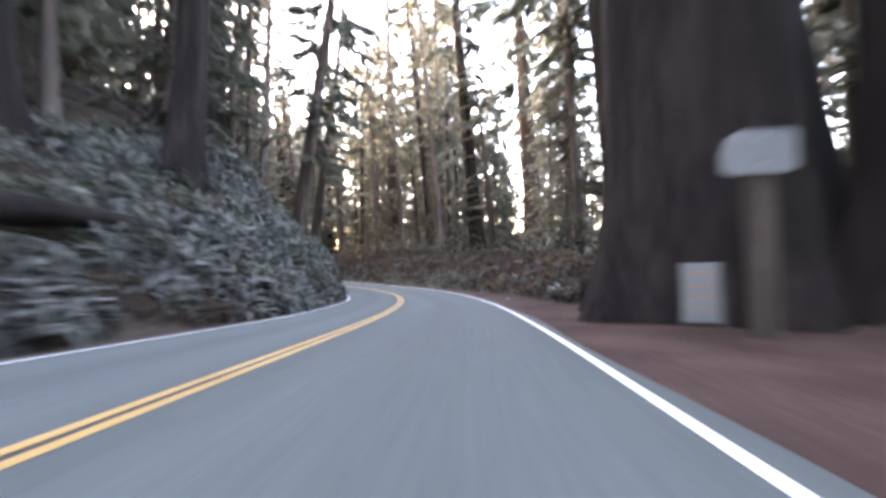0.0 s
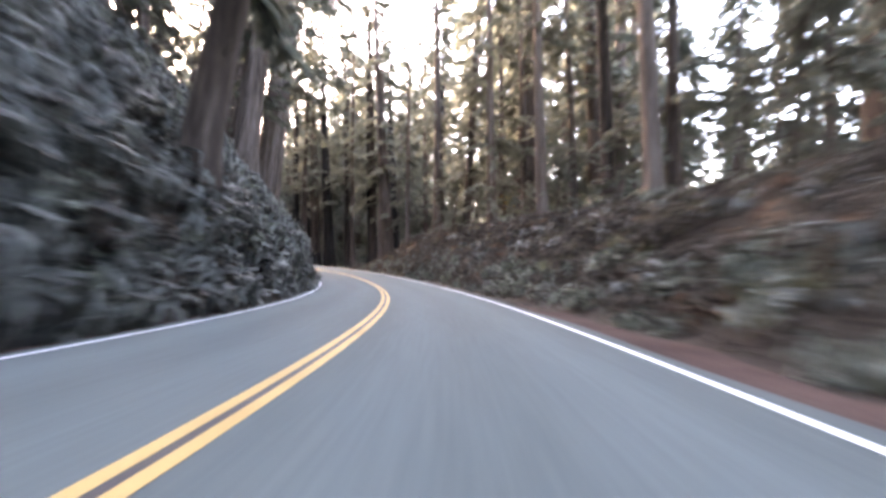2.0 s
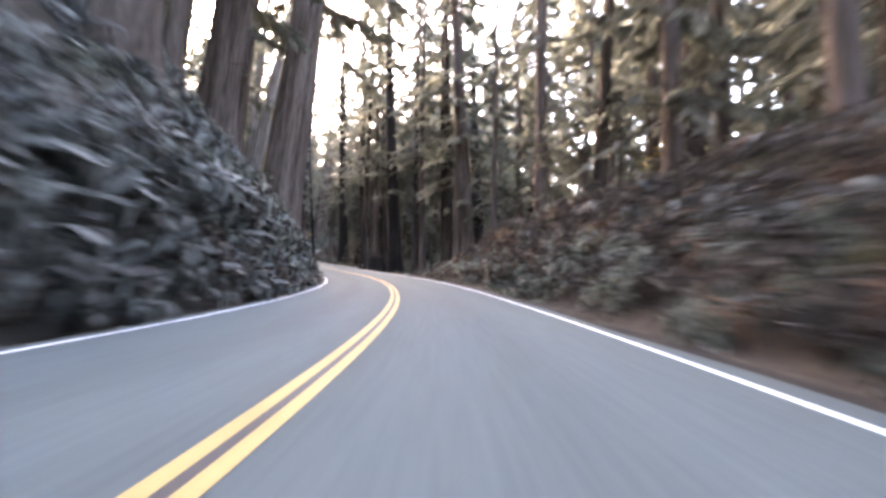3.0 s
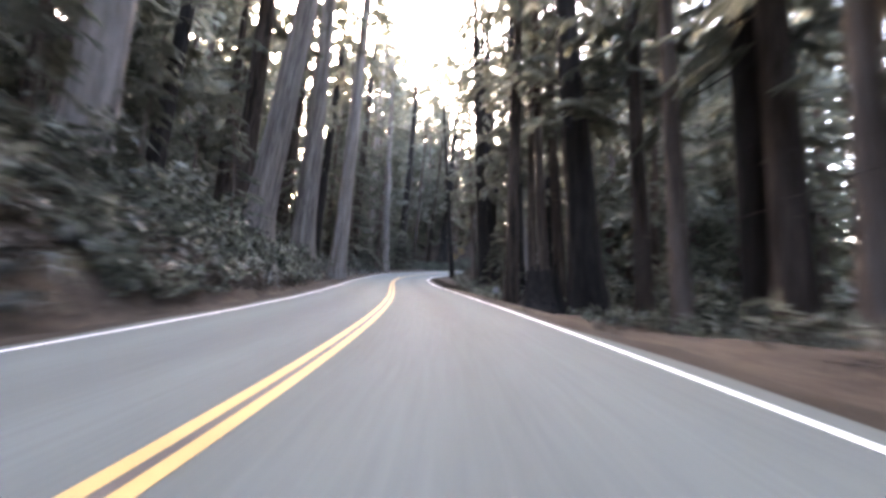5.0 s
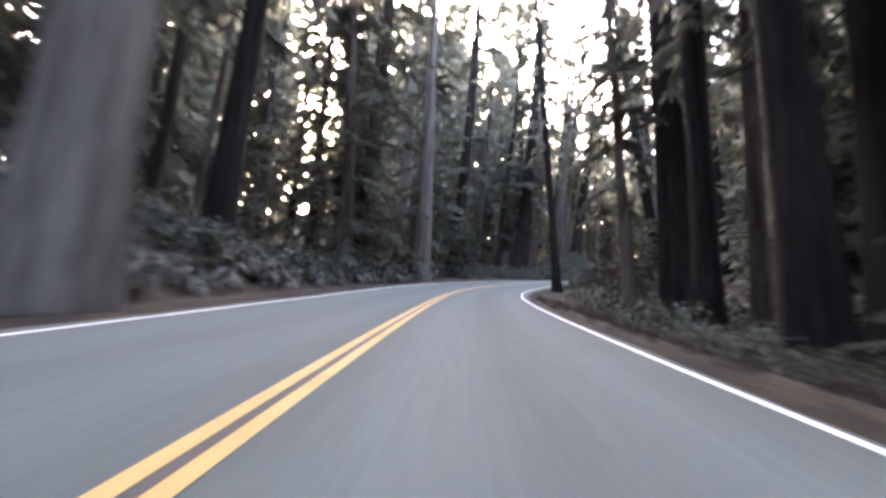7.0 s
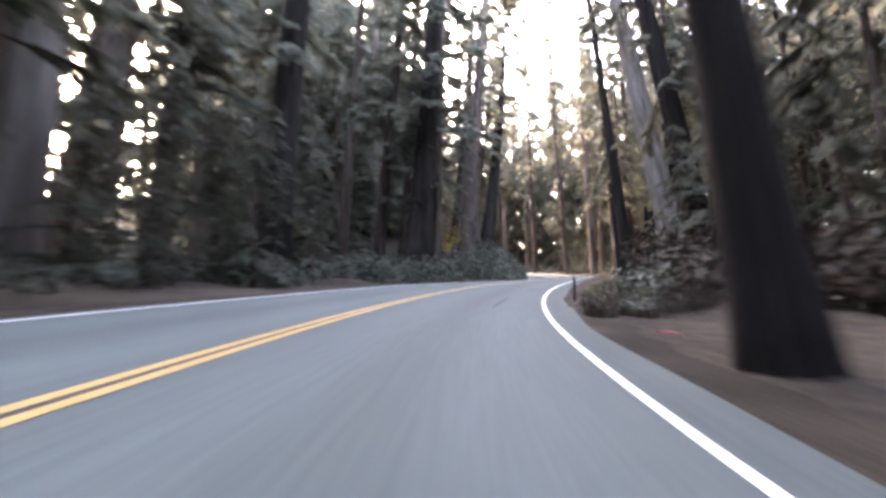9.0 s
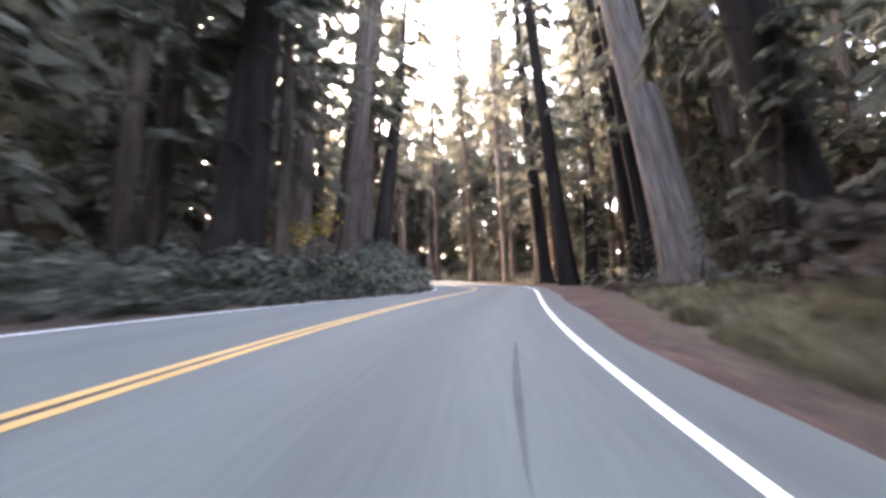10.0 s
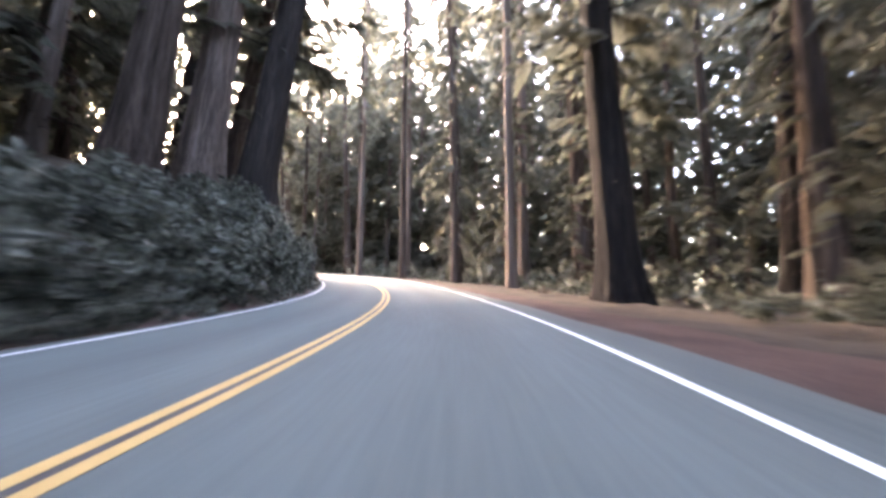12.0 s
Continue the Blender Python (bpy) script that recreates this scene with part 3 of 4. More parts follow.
# Trees beside the road, in the order in which it passes them
ROADSIDE = (
    ("char_shade_giant", 6.95, 8.9, 1.5, 1), ("char_shade_giant", 9.2, 6.1, 1.1, 2), ("char_shade_giant", 14.1, 30.3, 1.9, 3), 
    ("slim", -9.3, 31.5, 0.42, 6), ("slim", -13.0, 45.0, 0.42, 6), ("char_shade_giant", -18.2, 34.6, 1.25, 4), ("tall", -15.0, 26.0, 0.7, 4), ("char_shade", -9.6, 18.5, 0.6, 3), ("char_shade_giant", -13.5, 13.0, 1.1, 3),
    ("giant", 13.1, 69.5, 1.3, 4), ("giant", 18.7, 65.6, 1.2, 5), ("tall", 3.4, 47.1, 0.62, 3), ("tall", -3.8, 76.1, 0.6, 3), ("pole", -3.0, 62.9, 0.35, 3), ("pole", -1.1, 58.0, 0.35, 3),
    ("giant", -11.9, 89.0, 1.05, 1), ("slim", -16.1, 78.1, 0.32, 0), ("char_shade", -33.0, 112.7, 0.8, 1), ("pole", -7.5, 68.6, 0.35, 2), ("tall", -21.9, 84.9, 0.45, 2), ("tall", -36.8, 96.5, 0.5, 2),
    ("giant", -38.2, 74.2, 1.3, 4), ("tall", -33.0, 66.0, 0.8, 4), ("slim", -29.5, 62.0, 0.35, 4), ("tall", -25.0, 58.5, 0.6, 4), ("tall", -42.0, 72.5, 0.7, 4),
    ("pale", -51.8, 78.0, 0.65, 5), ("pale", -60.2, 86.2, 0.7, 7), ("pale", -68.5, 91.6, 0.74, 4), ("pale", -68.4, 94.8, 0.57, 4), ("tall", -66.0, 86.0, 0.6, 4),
    ("char_shade", -47.6, 100.6, 0.78, 3), ("char_shade", -43.1, 116.7, 0.95, 4), ("pole", -53.1, 100.2, 0.38, 2), ("pole", -56.1, 108.7, 0.35, 3), ("tall", -33.0, 94.0, 0.75, 4), ("char_shade", -38.5, 99.0, 0.6, 3),
    ("char_shade", -74.0, 117.7, 0.73, 3), ("char_shade", -72.0, 126.8, 1.0, 4), ("char_shade", -85.4, 119.85, 0.24, 5.0), ("char_shade", -92.2, 141.6, 0.55, 8), ("char_shade", -64.5, 112.5, 0.55, 3),
    ("pale", -91.7, 112.1, 0.42, 0), ("char_shade", -106.6, 123.8, 0.7, 1), ("pale", -101.9, 114.4, 0.6, 3), ("tall", -93.0, 107.4, 0.6, 1), ("leafy", -96.5, 113.5, 0.4, 0), ("leafy", -88.0, 104.5, 0.4, 0),
    ("giant", -132.4, 117.5, 2.0, 3), ("char_shade", -110.4, 136.8, 0.85, 2), ("slim", -112.6, 134.5, 0.42, 2), ("slim", -111.2, 139.6, 0.33, 2), 
    ("pale", -96.0, 147.3, 0.72, 10), ("char_shade", -105.1, 160.8, 0.52, 5), ("char_shade", -101.2, 167.5, 0.55, 5), ("char_shade", -98.8, 160.5, 0.5, 5), ("leafy", -95.5, 163.0, 0.4, 2), ("leafy", -97.5, 170.5, 0.4, 2), ("tall", -93.0, 158.8, 0.5, 4), ("char_shade", -105.5, 185.1, 0.6, 2), ("char_shade", -91.4, 153.1, 0.65, 5),
    ("char_shade", -133.5, 171.5, 0.95, 4), ("giant", -133.9, 168.2, 0.95, 4), ("giant", -133.5, 164.5, 0.95, 4), ("giant", -124.0, 156.5, 0.75, 4), ("slim", -137.0, 171.5, 0.5, 4), ("tall", -123.0, 150.0, 0.7, 3),
    ("char_shade", -112.3, 175.0, 0.72, 2), ("char_shade", -102.0, 173.0, 0.45, 3), ("char_shade", -98.5, 165.5, 0.6, 4), ("slim", -112.9, 181.3, 0.4, 1), ("tall", -118.5, 191.0, 0.6, 2),
)
for kind, x, y, radius, lean in ROADSIDE:
    stand(kind, x, y, radius * 1.28, lean)
for kind, s, u, radius in (("pole", 118.0, 10.5, 0.4), ("pole", 121.5, 13.0, 0.45), ("pole", 126.0, 12.0, 0.4), ("pole", 134.0, 12.8, 0.45), ("pole", 109.0, 12.5, 0.45), ("pole", 104.0, 11.0, 0.4), ("pole", 112.5, 14.8, 0.5), ("pole", 98.5, 12.5, 0.45), ("pole", 141.0, 13.0, 0.4), ("pole", 129.5, 15.5, 0.45), ("pole", 116.0, 17.0, 0.5), ("char_shade", 131.0, 8.6, 0.6), ("char_shade", 137.5, 9.4, 0.5), ("char_shade", 127.0, 10.5, 0.55), ("slim", 146.0, 8.8, 0.34)):
    p = land(s, u)
    stand(kind, float(p[0]), float(p[1]), radius, 3.0)
for kind, s, u, grow in (("tall", 38, -15.0, 0.8), ("tall", 46, -18.0, 0.85), ("tall", 53, -11.0, 0.75), ("leafy", 33, -13.0, 0.8), ("leafy", 41, -12.0, 0.75), ("leafy", 49, -14.5, 0.8), ("leafy", 57, -12.5, 0.7), ("leafy", 66, -14.0, 0.7), ("leafy", 24, -11.0, 0.7), ("leafy", 30, 13.5, 0.8), ("leafy", 42, 12.0, 0.75), ("slim", 36, 16.5, 0.9), ("leafy", 22, 21.0, 0.8), ("leafy", 56, 14.5, 0.9), ("leafy", 62, 20.0, 0.95), ("leafy", 67, 16.0, 0.9), ("leafy", 239, 10.0, 1.7), ("leafy", 236, 14.0, 1.6), ("leafy", 248, 16.0, 1.8)):
    p = land(s, u)
    stand(kind, float(p[0]), float(p[1]), 0.4, 2.0, grow)
# Unseen trees added to close the road's near end and block skylight from behind
for i in range(11):
    x, y = -14.0 + 3.1 * i, -17.0 - 9.0 * ((i * 0.618) % 1.0)
    taken.append((x, y, 1.5))
    plant(("leafy", "tall", "slim")[i % 3], (x, y, float(RC[0, 2]) - 0.3), 0.9, group="trees beside the road")
# A thick stand of trees outside each bend, which closes the view ahead
for s0, s1, step, u0, u1, grow in ((-4, 20, 3.2, -11.0, -19.0, 0.8), (150, 174, 6.0, -9.0, -15, 0.6), (70, 96, 3.2, 10.5, 19, 1.2), (150, 172, 5.0, -12, -22, 1.1), (194, 218, 1.8, 11.5, 26, 1.0), (218, 268, 2.4, 9.0, 26, 1.6)):
    for i, s in enumerate(np.arange(s0, s1, step)):
        u = u0 + (u1 - u0) * ((i * 0.618) % 1.0)
        p = land(s, u)
        kind = (("pole", "leafy", "slim", "pole", "tall") if s0 > 190 else ("leafy", "leafy", "slim", "leafy", "tall"))[i % 5]
        if all((p[0] - a) ** 2 + (p[1] - b) ** 2 > (c + 0.8) ** 2 for a, b, c in taken):
            stand(kind, float(p[0]), float(p[1]), {"leafy": 0.42, "tall": 0.6, "slim": 0.36, "pole": 0.42}[kind], 2.0, grow)
# Nearest distance of the other trees from the yellow line, left and right
CLEAR_LEFT = [(-12, 8), (12, 9), (20, 10), (88, 9), (95, 9), (120, 9), (148, 9), (152, 11.5), (174, 11.5), (180, 13), (212, 13), (225, 9), (282, 9)]
CLEAR_RIGHT = [(-12, 11), (10, 12), (20, 17), (55, 17), (70, 12), (85, 10.5), (95, 15), (145, 15), (155, 12), (163, 13), (190, 13), (200, 10), (282, 10)]


def scatter():
    """The rest of the wood: random, kept off the road and clear of the trees already stood."""
    count, distant = 0, []
    for _ in range(14000):
        x, y = rng.uniform(-215, 80), rng.uniform(-35, 290)
        s, u = road_coords(np.array([x]), np.array([y]))
        s, u = float(s[0]), float(u[0])
        edge = abs(u)
        near = along(CLEAR_LEFT if u < 0 else CLEAR_RIGHT, s)
        if edge < near or edge > 55 or s >= S_MAX - 0.5 and edge < 14:
            continue
        # beyond the brown bank the land falls away and the wood is thin and low
        thin = -20 < y < 210 and x > -6 + 0.13 * (y - 40) and u > 0 and s < 90
        if thin and edge > 50:
            continue
        gap = 4.5 if thin else (4.2 if s < 62 else 5.6 if u > 0 and s < 150 or u < 0 and s > 148 and s < 205 else 4.3) if edge < 24 else (5.2 if u < 0 and s > 150 else 6.0 if u > 0 and 86 < s < 152 else 4.4) if edge < 46 else 5.6
        if any((x - a) ** 2 + (y - b) ** 2 < (gap + c) ** 2 for a, b, c in taken):
            continue
        z = float(land(s, np.clip(u, -60, 60))[2]) - 0.15
        taken.append((x, y, 0.3))
        if thin:
            distant.append((x, y, z - 1.0, rng.uniform(0.4, 0.75), rng.uniform(0, 6.28), rng.integers(0, 2)))
        elif edge < 21 and count < 260:
            kind = rng.choice(["char_shade", "pole", "pole", "pole"] if u > 0 and 86 < s < 150 else ["tall", "pole", "leafy", "slim", "pole", "char_shade", "tall", "leafy"])
            grow = rng.uniform(0.75, 1.15) * (1.12 if s > 205 else 1.2 if u > 0 and 62 < s < 112 else 1.0)
            plant(str(kind), (x, y, z), grow, rng.uniform(0.75, 1.3), lean=road_lean(s, u, rng.uniform(1.5, 5.5)))
            count += 1
        else:
            distant.append((x, y, z, rng.uniform(0.85, 1.25) * (1.12 if s > 205 else 1.2 if u > 0 and 62 < s < 112 else 1.0), rng.uniform(0, 6.28), rng.integers(0, 2)))
    print("scatter", count, len(distant))
    # far trees, past counting, in one object
    verts, faces, mats, n = [], [], [], 0
    for x, y, z, grow, turn, which in distant:
        ca, sa = math.cos(turn) * grow, math.sin(turn) * grow
        for slot, (v, f) in enumerate(FAR_MESH[which]):
            w = np.stack([v[:, 0] * ca - v[:, 1] * sa + x, v[:, 0] * sa + v[:, 1] * ca + y, v[:, 2] * grow + z], 1)
            verts.append(w)
            faces += (f + n).tolist()
            mats.append(np.full(len(f), slot))
            n += len(w)
    ob = mesh_object("distant_forest", np.concatenate(verts), faces, BARK)
    ob.data.materials.append(NEEDLES)
    ob.data.polygons.foreach_set("material_index", np.concatenate(mats).astype(np.int32))
    tagged(ob, "distant redwood forest of straight trunks and grey-green crowns", "forest", kind="stuff")


def far_tree(seed, height, radius, crown_from, limbs):
    r = np.random.default_rng(seed)
    tv, tf, pts, rad, z = trunk_mesh(height, radius, r, sides=8, rings=14)
    green = []
    for k in range(limbs):
        h = crown_from + (height * 0.97 - crown_from) * r.uniform(0, 1) ** 1.1
        t = (h - crown_from) / (height - crown_from)
        a = r.uniform(0, 6.28)
        ln = 4.6 * (1 - 0.8 * t ** 1.3) * r.uniform(0.5, 1.2)
        c = np.array([np.interp(h, z, pts[:, 0]), np.interp(h, z, pts[:, 1]), h])
        green.append(sprays(c, np.array([math.cos(a), math.sin(a), r.uniform(-0.35, 0.1)]) * ln, 7, 2.4, r, leaflets=3, broad=0.21))
    v, f = join(green)
    return (tv, tf), (np.array(v), np.array(f))


FAR_MESH = (far_tree(31, 50, 0.55, 4, 58), far_tree(32, 42, 0.42, 0.8, 62))
scatter()

# ---------------------------------------------------------------- undergrowth
def frond(r, length, width, rise, turn, segments=3):
    """One arching frond: a tapered strip with toothed edges."""
    verts, faces = [], []
    c, s = math.cos(turn), math.sin(turn)
    for i in range(segments + 1):
        q = i / segments
        out = length * (q - 0.12 * q * q)
        z = rise * length * math.sin(q * 2.2) - 0.35 * length * q * q * q
        w = width * (math.sin(min(q * 2.6 + 0.25, math.pi * 0.98)) if q < 1 else 0.05)
        p = np.array([c * out, s * out, z])
        n = np.array([-s, c, 0]) * w
        sag = np.array([0, 0, -0.25 * w])
        verts += [p - n + sag, p, p + n + sag]
    for i in range(segments):
        a = i * 3
        faces += [(a, a + 1, a + 4, a + 3), (a + 1, a + 2, a + 5, a + 4)]
    return verts, faces


def fern_mesh(seed, fronds=11, size=0.9):
    r = np.random.default_rng(seed)
    v, f = join([frond(r, size * r.uniform(0.7, 1.2), size * 0.075, r.uniform(0.25, 0.6), r.uniform(0, 6.28)) for _ in range(fronds)])
    return np.array(v), np.array(f)


def bush_mesh(seed, leaves=130, size=0.9, leaf=0.13, flat=0.7):
    """A loose heap of small leaves on unseen twigs, with an uneven outline."""
    r = np.random.default_rng(seed)
    verts, faces = [], []
    lobes = r.normal(0, 0.45, (5, 3)) * size
    lobes[:, 2] = np.abs(lobes[:, 2]) * flat + 0.25 * size
    for k in range(leaves):
        c = lobes[r.integers(0, 5)]
        d = r.normal(0, 1, 3)
        d /= np.linalg.norm(d)
        p = c + d * size * r.uniform(0.25, 0.55) * np.array([1, 1, flat])
        p[2] = max(p[2], 0.02)
        a = d * 0.5 + r.normal(0, 0.6, 3) + np.array([0, 0, -0.2])
        a *= leaf * r.uniform(0.7, 1.5) / np.linalg.norm(a)
        b = np.cross(a, r.normal(0, 1, 3))
        b *= 0.33 * np.linalg.norm(a) / (np.linalg.norm(b) + 1e-9)
        n = len(verts)
        verts += [p - a, p + b, p + a, p - b]
        faces.append((n, n + 1, n + 2, n + 3))
    return np.array(verts), np.array(faces)


def tuft_mesh(seed, blades=26, size=0.35):
    r = np.random.default_rng(seed)
    verts, faces = [], []
    for k in range(blades):
        p = np.array([*r.normal(0, size * 0.35, 2), 0])
        t = r.uniform(0, 6.28)
        d = np.array([math.cos(t), math.sin(t), 0])
        h = size * r.uniform(0.6, 1.4)
        w = np.array([-d[1], d[0], 0]) * 0.012
        m = p + d * h * 0.2 + np.array([0, 0, h * 0.7])
        e = p + d * h * 0.6 + np.array([0, 0, h])
        n = len(verts)
        verts += [p - w, p + w, m + w * 0.8, m - w * 0.8, e]
        faces += [(n, n + 1, n + 2, n + 3), (n + 3, n + 2, n + 4, n + 4)]
    return np.array(verts), np.array([f if f[2] != f[3] else (f[0], f[1], f[2], f[2]) for f in faces])


def twig_mesh(seed, twigs=30, size=0.9):
    """A tangle of thin dead stems."""
    r = np.random.default_rng(seed)
    chunks = []
    for k in range(twigs):
        p = np.array([*r.normal(0, size * 0.35, 2), r.uniform(0, 0.15)])
        d = np.array([*r.normal(0, 0.6, 2), r.uniform(0.25, 1.0)]) * size
        q = np.linspace(0, 1, 3)[:, None]
        chunks.append(tube(p + d * q + np.array([0, 0, -0.5 * size]) * q * q, [0.013, 0.01, 0.004], 3))
    v, f = join(chunks)
    return np.array(v), np.array(f)


def cover(name, meshes, places, mat, label, category, grow=(0.7, 1.3), tilt=0.6):
    """Many plants that nobody could count, set along the slope, as one object."""
    verts, faces, n = [], [], 0
    places = list(places)
    for s, u in places:
        p = land(s, u)
        e = 0.3
        ds, du = land(s + e, u) - p, land(s, u + e) - p
        normal = np.cross(du, ds)
        normal /= np.linalg.norm(normal)
        z = normal * tilt + np.array([0, 0, 1 - tilt])
        z /= np.linalg.norm(z)
        a = rng.uniform(0, 6.28)
        x = np.cross(np.array([math.cos(a), math.sin(a), 0.01]), z)
        x /= np.linalg.norm(x)
        y = np.cross(z, x)
        v, f = meshes[rng.integers(0, len(meshes))]
        g = rng.uniform(*grow)
        verts.append(p + (v[:, :1] * x + v[:, 1:2] * y + v[:, 2:] * z) * g - z * 0.05)
        faces.append(f + n)
        n += len(v)
    ff = [tuple(dict.fromkeys(q)) for q in np.concatenate(faces).tolist()]
    ob = mesh_object(name, np.concatenate(verts), ff, mat)
    return tagged(ob, label, category, kind="stuff")


# Stretches of bare duff where nothing tall grows: s from, to, u from, to
BARE = ((96.0, 118.0, 4.0, 9.4), (197.0, 204.0, 4.0, 9.2), (144.0, 161.0, 3.0, 9.0))


def strip_places(count, s0, s1, side, table, near, far, power=1.0, gaps=0.0):
    """Random places between s0 and s1, from near to far metres beyond the foot of the bank. gaps: how much of it stays bare, in patches."""
    out = []
    for _ in range(count):
        s = rng.uniform(s0, s1)
        u = side * (along(table, s) + near + (far - near) * rng.uniform(0, 1) ** power)
        if any(a < s < b and c < u < d for a, b, c, d in BARE):
            continue
        if gaps and noise.noise(Vector((s * 0.42, u * 0.55, 3.7))) + 0.5 * noise.noise(Vector((s * 1.1, u * 1.3, 9.1))) < gaps - 0.5:
            continue
        out.append((s, u))
    return out


FERNS = [fern_mesh(41), fern_mesh(42, 13), fern_mesh(43, 9, 0.75)]
BUSHES = [bush_mesh(51), bush_mesh(52, 150), bush_mesh(53, 110, 0.7)]
BIG_BUSHES = [bush_mesh(54, 240, 1.3, 0.2, 0.9), bush_mesh(55, 260, 1.5, 0.2, 0.8)]
TUFTS = [tuft_mesh(61), tuft_mesh(62, 30, 0.45)]
TWIGS = [twig_mesh(71, 18), twig_mesh(72, 15, 1.2)]

cover("bank_ferns", FERNS, strip_places(1700, 10, 92, -1, LEFT_FOOT, 0.1, 3.4, 1.0, 0.36) + strip_places(650, 14, 90, -1, LEFT_FOOT, 0.0, 1.3) + strip_places(420, -8, 14, -1, LEFT_FOOT, 0.1, 3.4, 1.0, 0.62) + strip_places(3000, 12, 88, -1, LEFT_FOOT, 0.8, 9.0, 1.0, 0.4) + strip_places(430, 14, 92, -1, LEFT_FOOT, 3.4, 15) + strip_places(70, -10, 20, -1, LEFT_FOOT, 1.0, 12), FERN, "sword ferns hanging over a steep mossy rock bank", "ferns", (0.6, 1.5), 0.6)
cover("bank_ferns", FERNS, strip_places(420, 90, 150, -1, LEFT_FOOT, 0.4, 8) + strip_places(220, 134, 153, -1, LEFT_FOOT, 0.2, 6.0), FERN, "sword ferns on a gentle slope under redwoods", "ferns", (0.7, 1.3), 0.5)
cover("bank_ferns", FERNS, strip_places(260, 8, 90, 1, RIGHT_FOOT, 0.3, 6.0) + strip_places(120, 40, 84, 1, RIGHT_FOOT, 1.5, 6.5), FERN, "grey-green ferns on a brown roadside bank", "ferns", (0.5, 1.1), 0.6)
cover("bank_brush", BUSHES, strip_places(420, -10, 92, -1, LEFT_FOOT, 0.1, 9.0) + strip_places(130, -10, 18, -1, LEFT_FOOT, 3.0, 14), SHRUB, "low leafy brush on the steep bank", "brush", (0.5, 1.1), 0.7)
cover("dry_brush", TWIGS, strip_places(760, 8, 92, 1, RIGHT_FOOT, 0.0, 5.5) + strip_places(150, 82, 112, -1, LEFT_FOOT, 0.2, 4.5) + strip_places(130, -10, 18, -1, LEFT_FOOT, 2.0, 10) + strip_places(400, 0, 112, -1, LEFT_FOOT, 0.3, 5.0), DEAD, "tangle of dry brown twigs and dead fern stems", "brush", (0.5, 1.2), 0.6)
cover("roadside_shrubs", BUSHES, strip_places(190, 92, 152, 1, RIGHT_FOOT, 3.0, 12), SHRUB, "dim low shrubs between the trunks", "shrubs", (0.6, 1.4), 0.2)
cover("roadside_shrubs", BUSHES, strip_places(170, 12, 88, 1, RIGHT_FOOT, 5.0, 15), SHRUB, "dull green undergrowth along the top of the brown bank", "shrubs", (0.8, 1.7), 0.2)
cover("roadside_shrubs", BUSHES, strip_places(240, 88, 152, -1, LEFT_FOOT, 2.2, 9), SHRUB, "low green shrubs on the wooded slope", "shrubs", (0.5, 1.2), 0.4)
cover("leafy_bank", BUSHES, strip_places(230, 96, 124, -1, LEFT_FOOT, 0.3, 4.0, 1.0, 0.35), SHRUB, "light green leafy brush along the foot of the slope", "shrubs", (0.5, 1.1), 0.4)
cover("leafy_bank", BIG_BUSHES, strip_places(22, 92, 112, -1, LEFT_FOOT, 3.0, 8.0), SHRUB, "large leafy bushes on the slope beside the road", "shrubs", (0.6, 1.1), 0.4)
cover("leafy_bank", BUSHES, strip_places(130, 150, 176, -1, LEFT_FOOT, 2.0, 9), SHRUB, "dim leafy undergrowth on the forest edge", "shrubs", (0.6, 1.3), 0.2)
cover("leafy_bank", BIG_BUSHES, strip_places(560, 174, 250, -1, LEFT_FOOT, 0.7, 6.0, 0.85), SHRUB, "dense dull-green shrubs covering the bank beside the road", "shrubs", (0.4, 0.78), 0.5)
cover("leafy_bank", BUSHES, strip_places(330, 172, 250, -1, LEFT_FOOT, 0.1, 1.2), SHRUB, "low dull-green shrubs at the foot of the bank", "shrubs", (0.4, 0.75), 0.6)
cover("roadside_shrubs", BIG_BUSHES, strip_places(170, 196, 276, 1, RIGHT_FOOT, 8, 26), SHRUB, "dim tall shrubs deep between the trunks", "shrubs", (0.8, 1.6), 0.1)
cover("roadside_shrubs", BIG_BUSHES, strip_places(150, 84, 152, 1, RIGHT_FOOT, 9, 30), SHRUB, "dim tall shrubs deep between the trunks", "shrubs", (0.8, 1.5), 0.1)
cover("brown_brush", BIG_BUSHES, strip_places(50, 148, 174, 1, RIGHT_FOOT, 2.0, 6.0), DEAD, "dry brownish bushes behind the grass verge", "brush", (0.5, 0.9), 0.2)
cover("brown_brush", TWIGS, strip_places(90, 161, 168, 1, RIGHT_FOOT, 0.3, 4.0) + strip_places(190, 148, 190, 1, RIGHT_FOOT, 1.2, 5.5), DEAD, "dry brown stems behind the grass verge", "brush", (0.6, 1.1), 0.2)
cover("roadside_shrubs", BUSHES, strip_places(60, 161.5, 167, 1, RIGHT_FOOT, 0.5, 4.5), SHRUB, "low tangled shrubs on the inside of the bend", "shrubs", (0.4, 0.9), 0.3)
cover("roadside_shrubs", BUSHES, strip_places(130, 187, 245, 1, RIGHT_FOOT, 3.0, 16), SHRUB, "dim undergrowth between dark backlit trunks", "shrubs", (0.6, 1.5), 0.2)
cover("dry_brush", BUSHES, strip_places(260, 26, 90, 1, RIGHT_FOOT, -0.2, 1.6), SHRUB, "dull low brush along the foot of the bank", "brush", (0.35, 0.8), 0.6)
cover("dead_ferns", FERNS, strip_places(260, 54, 88, 1, RIGHT_FOOT, 0.2, 4.2, 1.0, 0.35) + strip_places(60, 14, 50, 1, RIGHT_FOOT, 0.3, 4.0), RUST, "rust-brown dead ferns on the roadside bank", "ferns", (0.5, 1.1), 0.6)
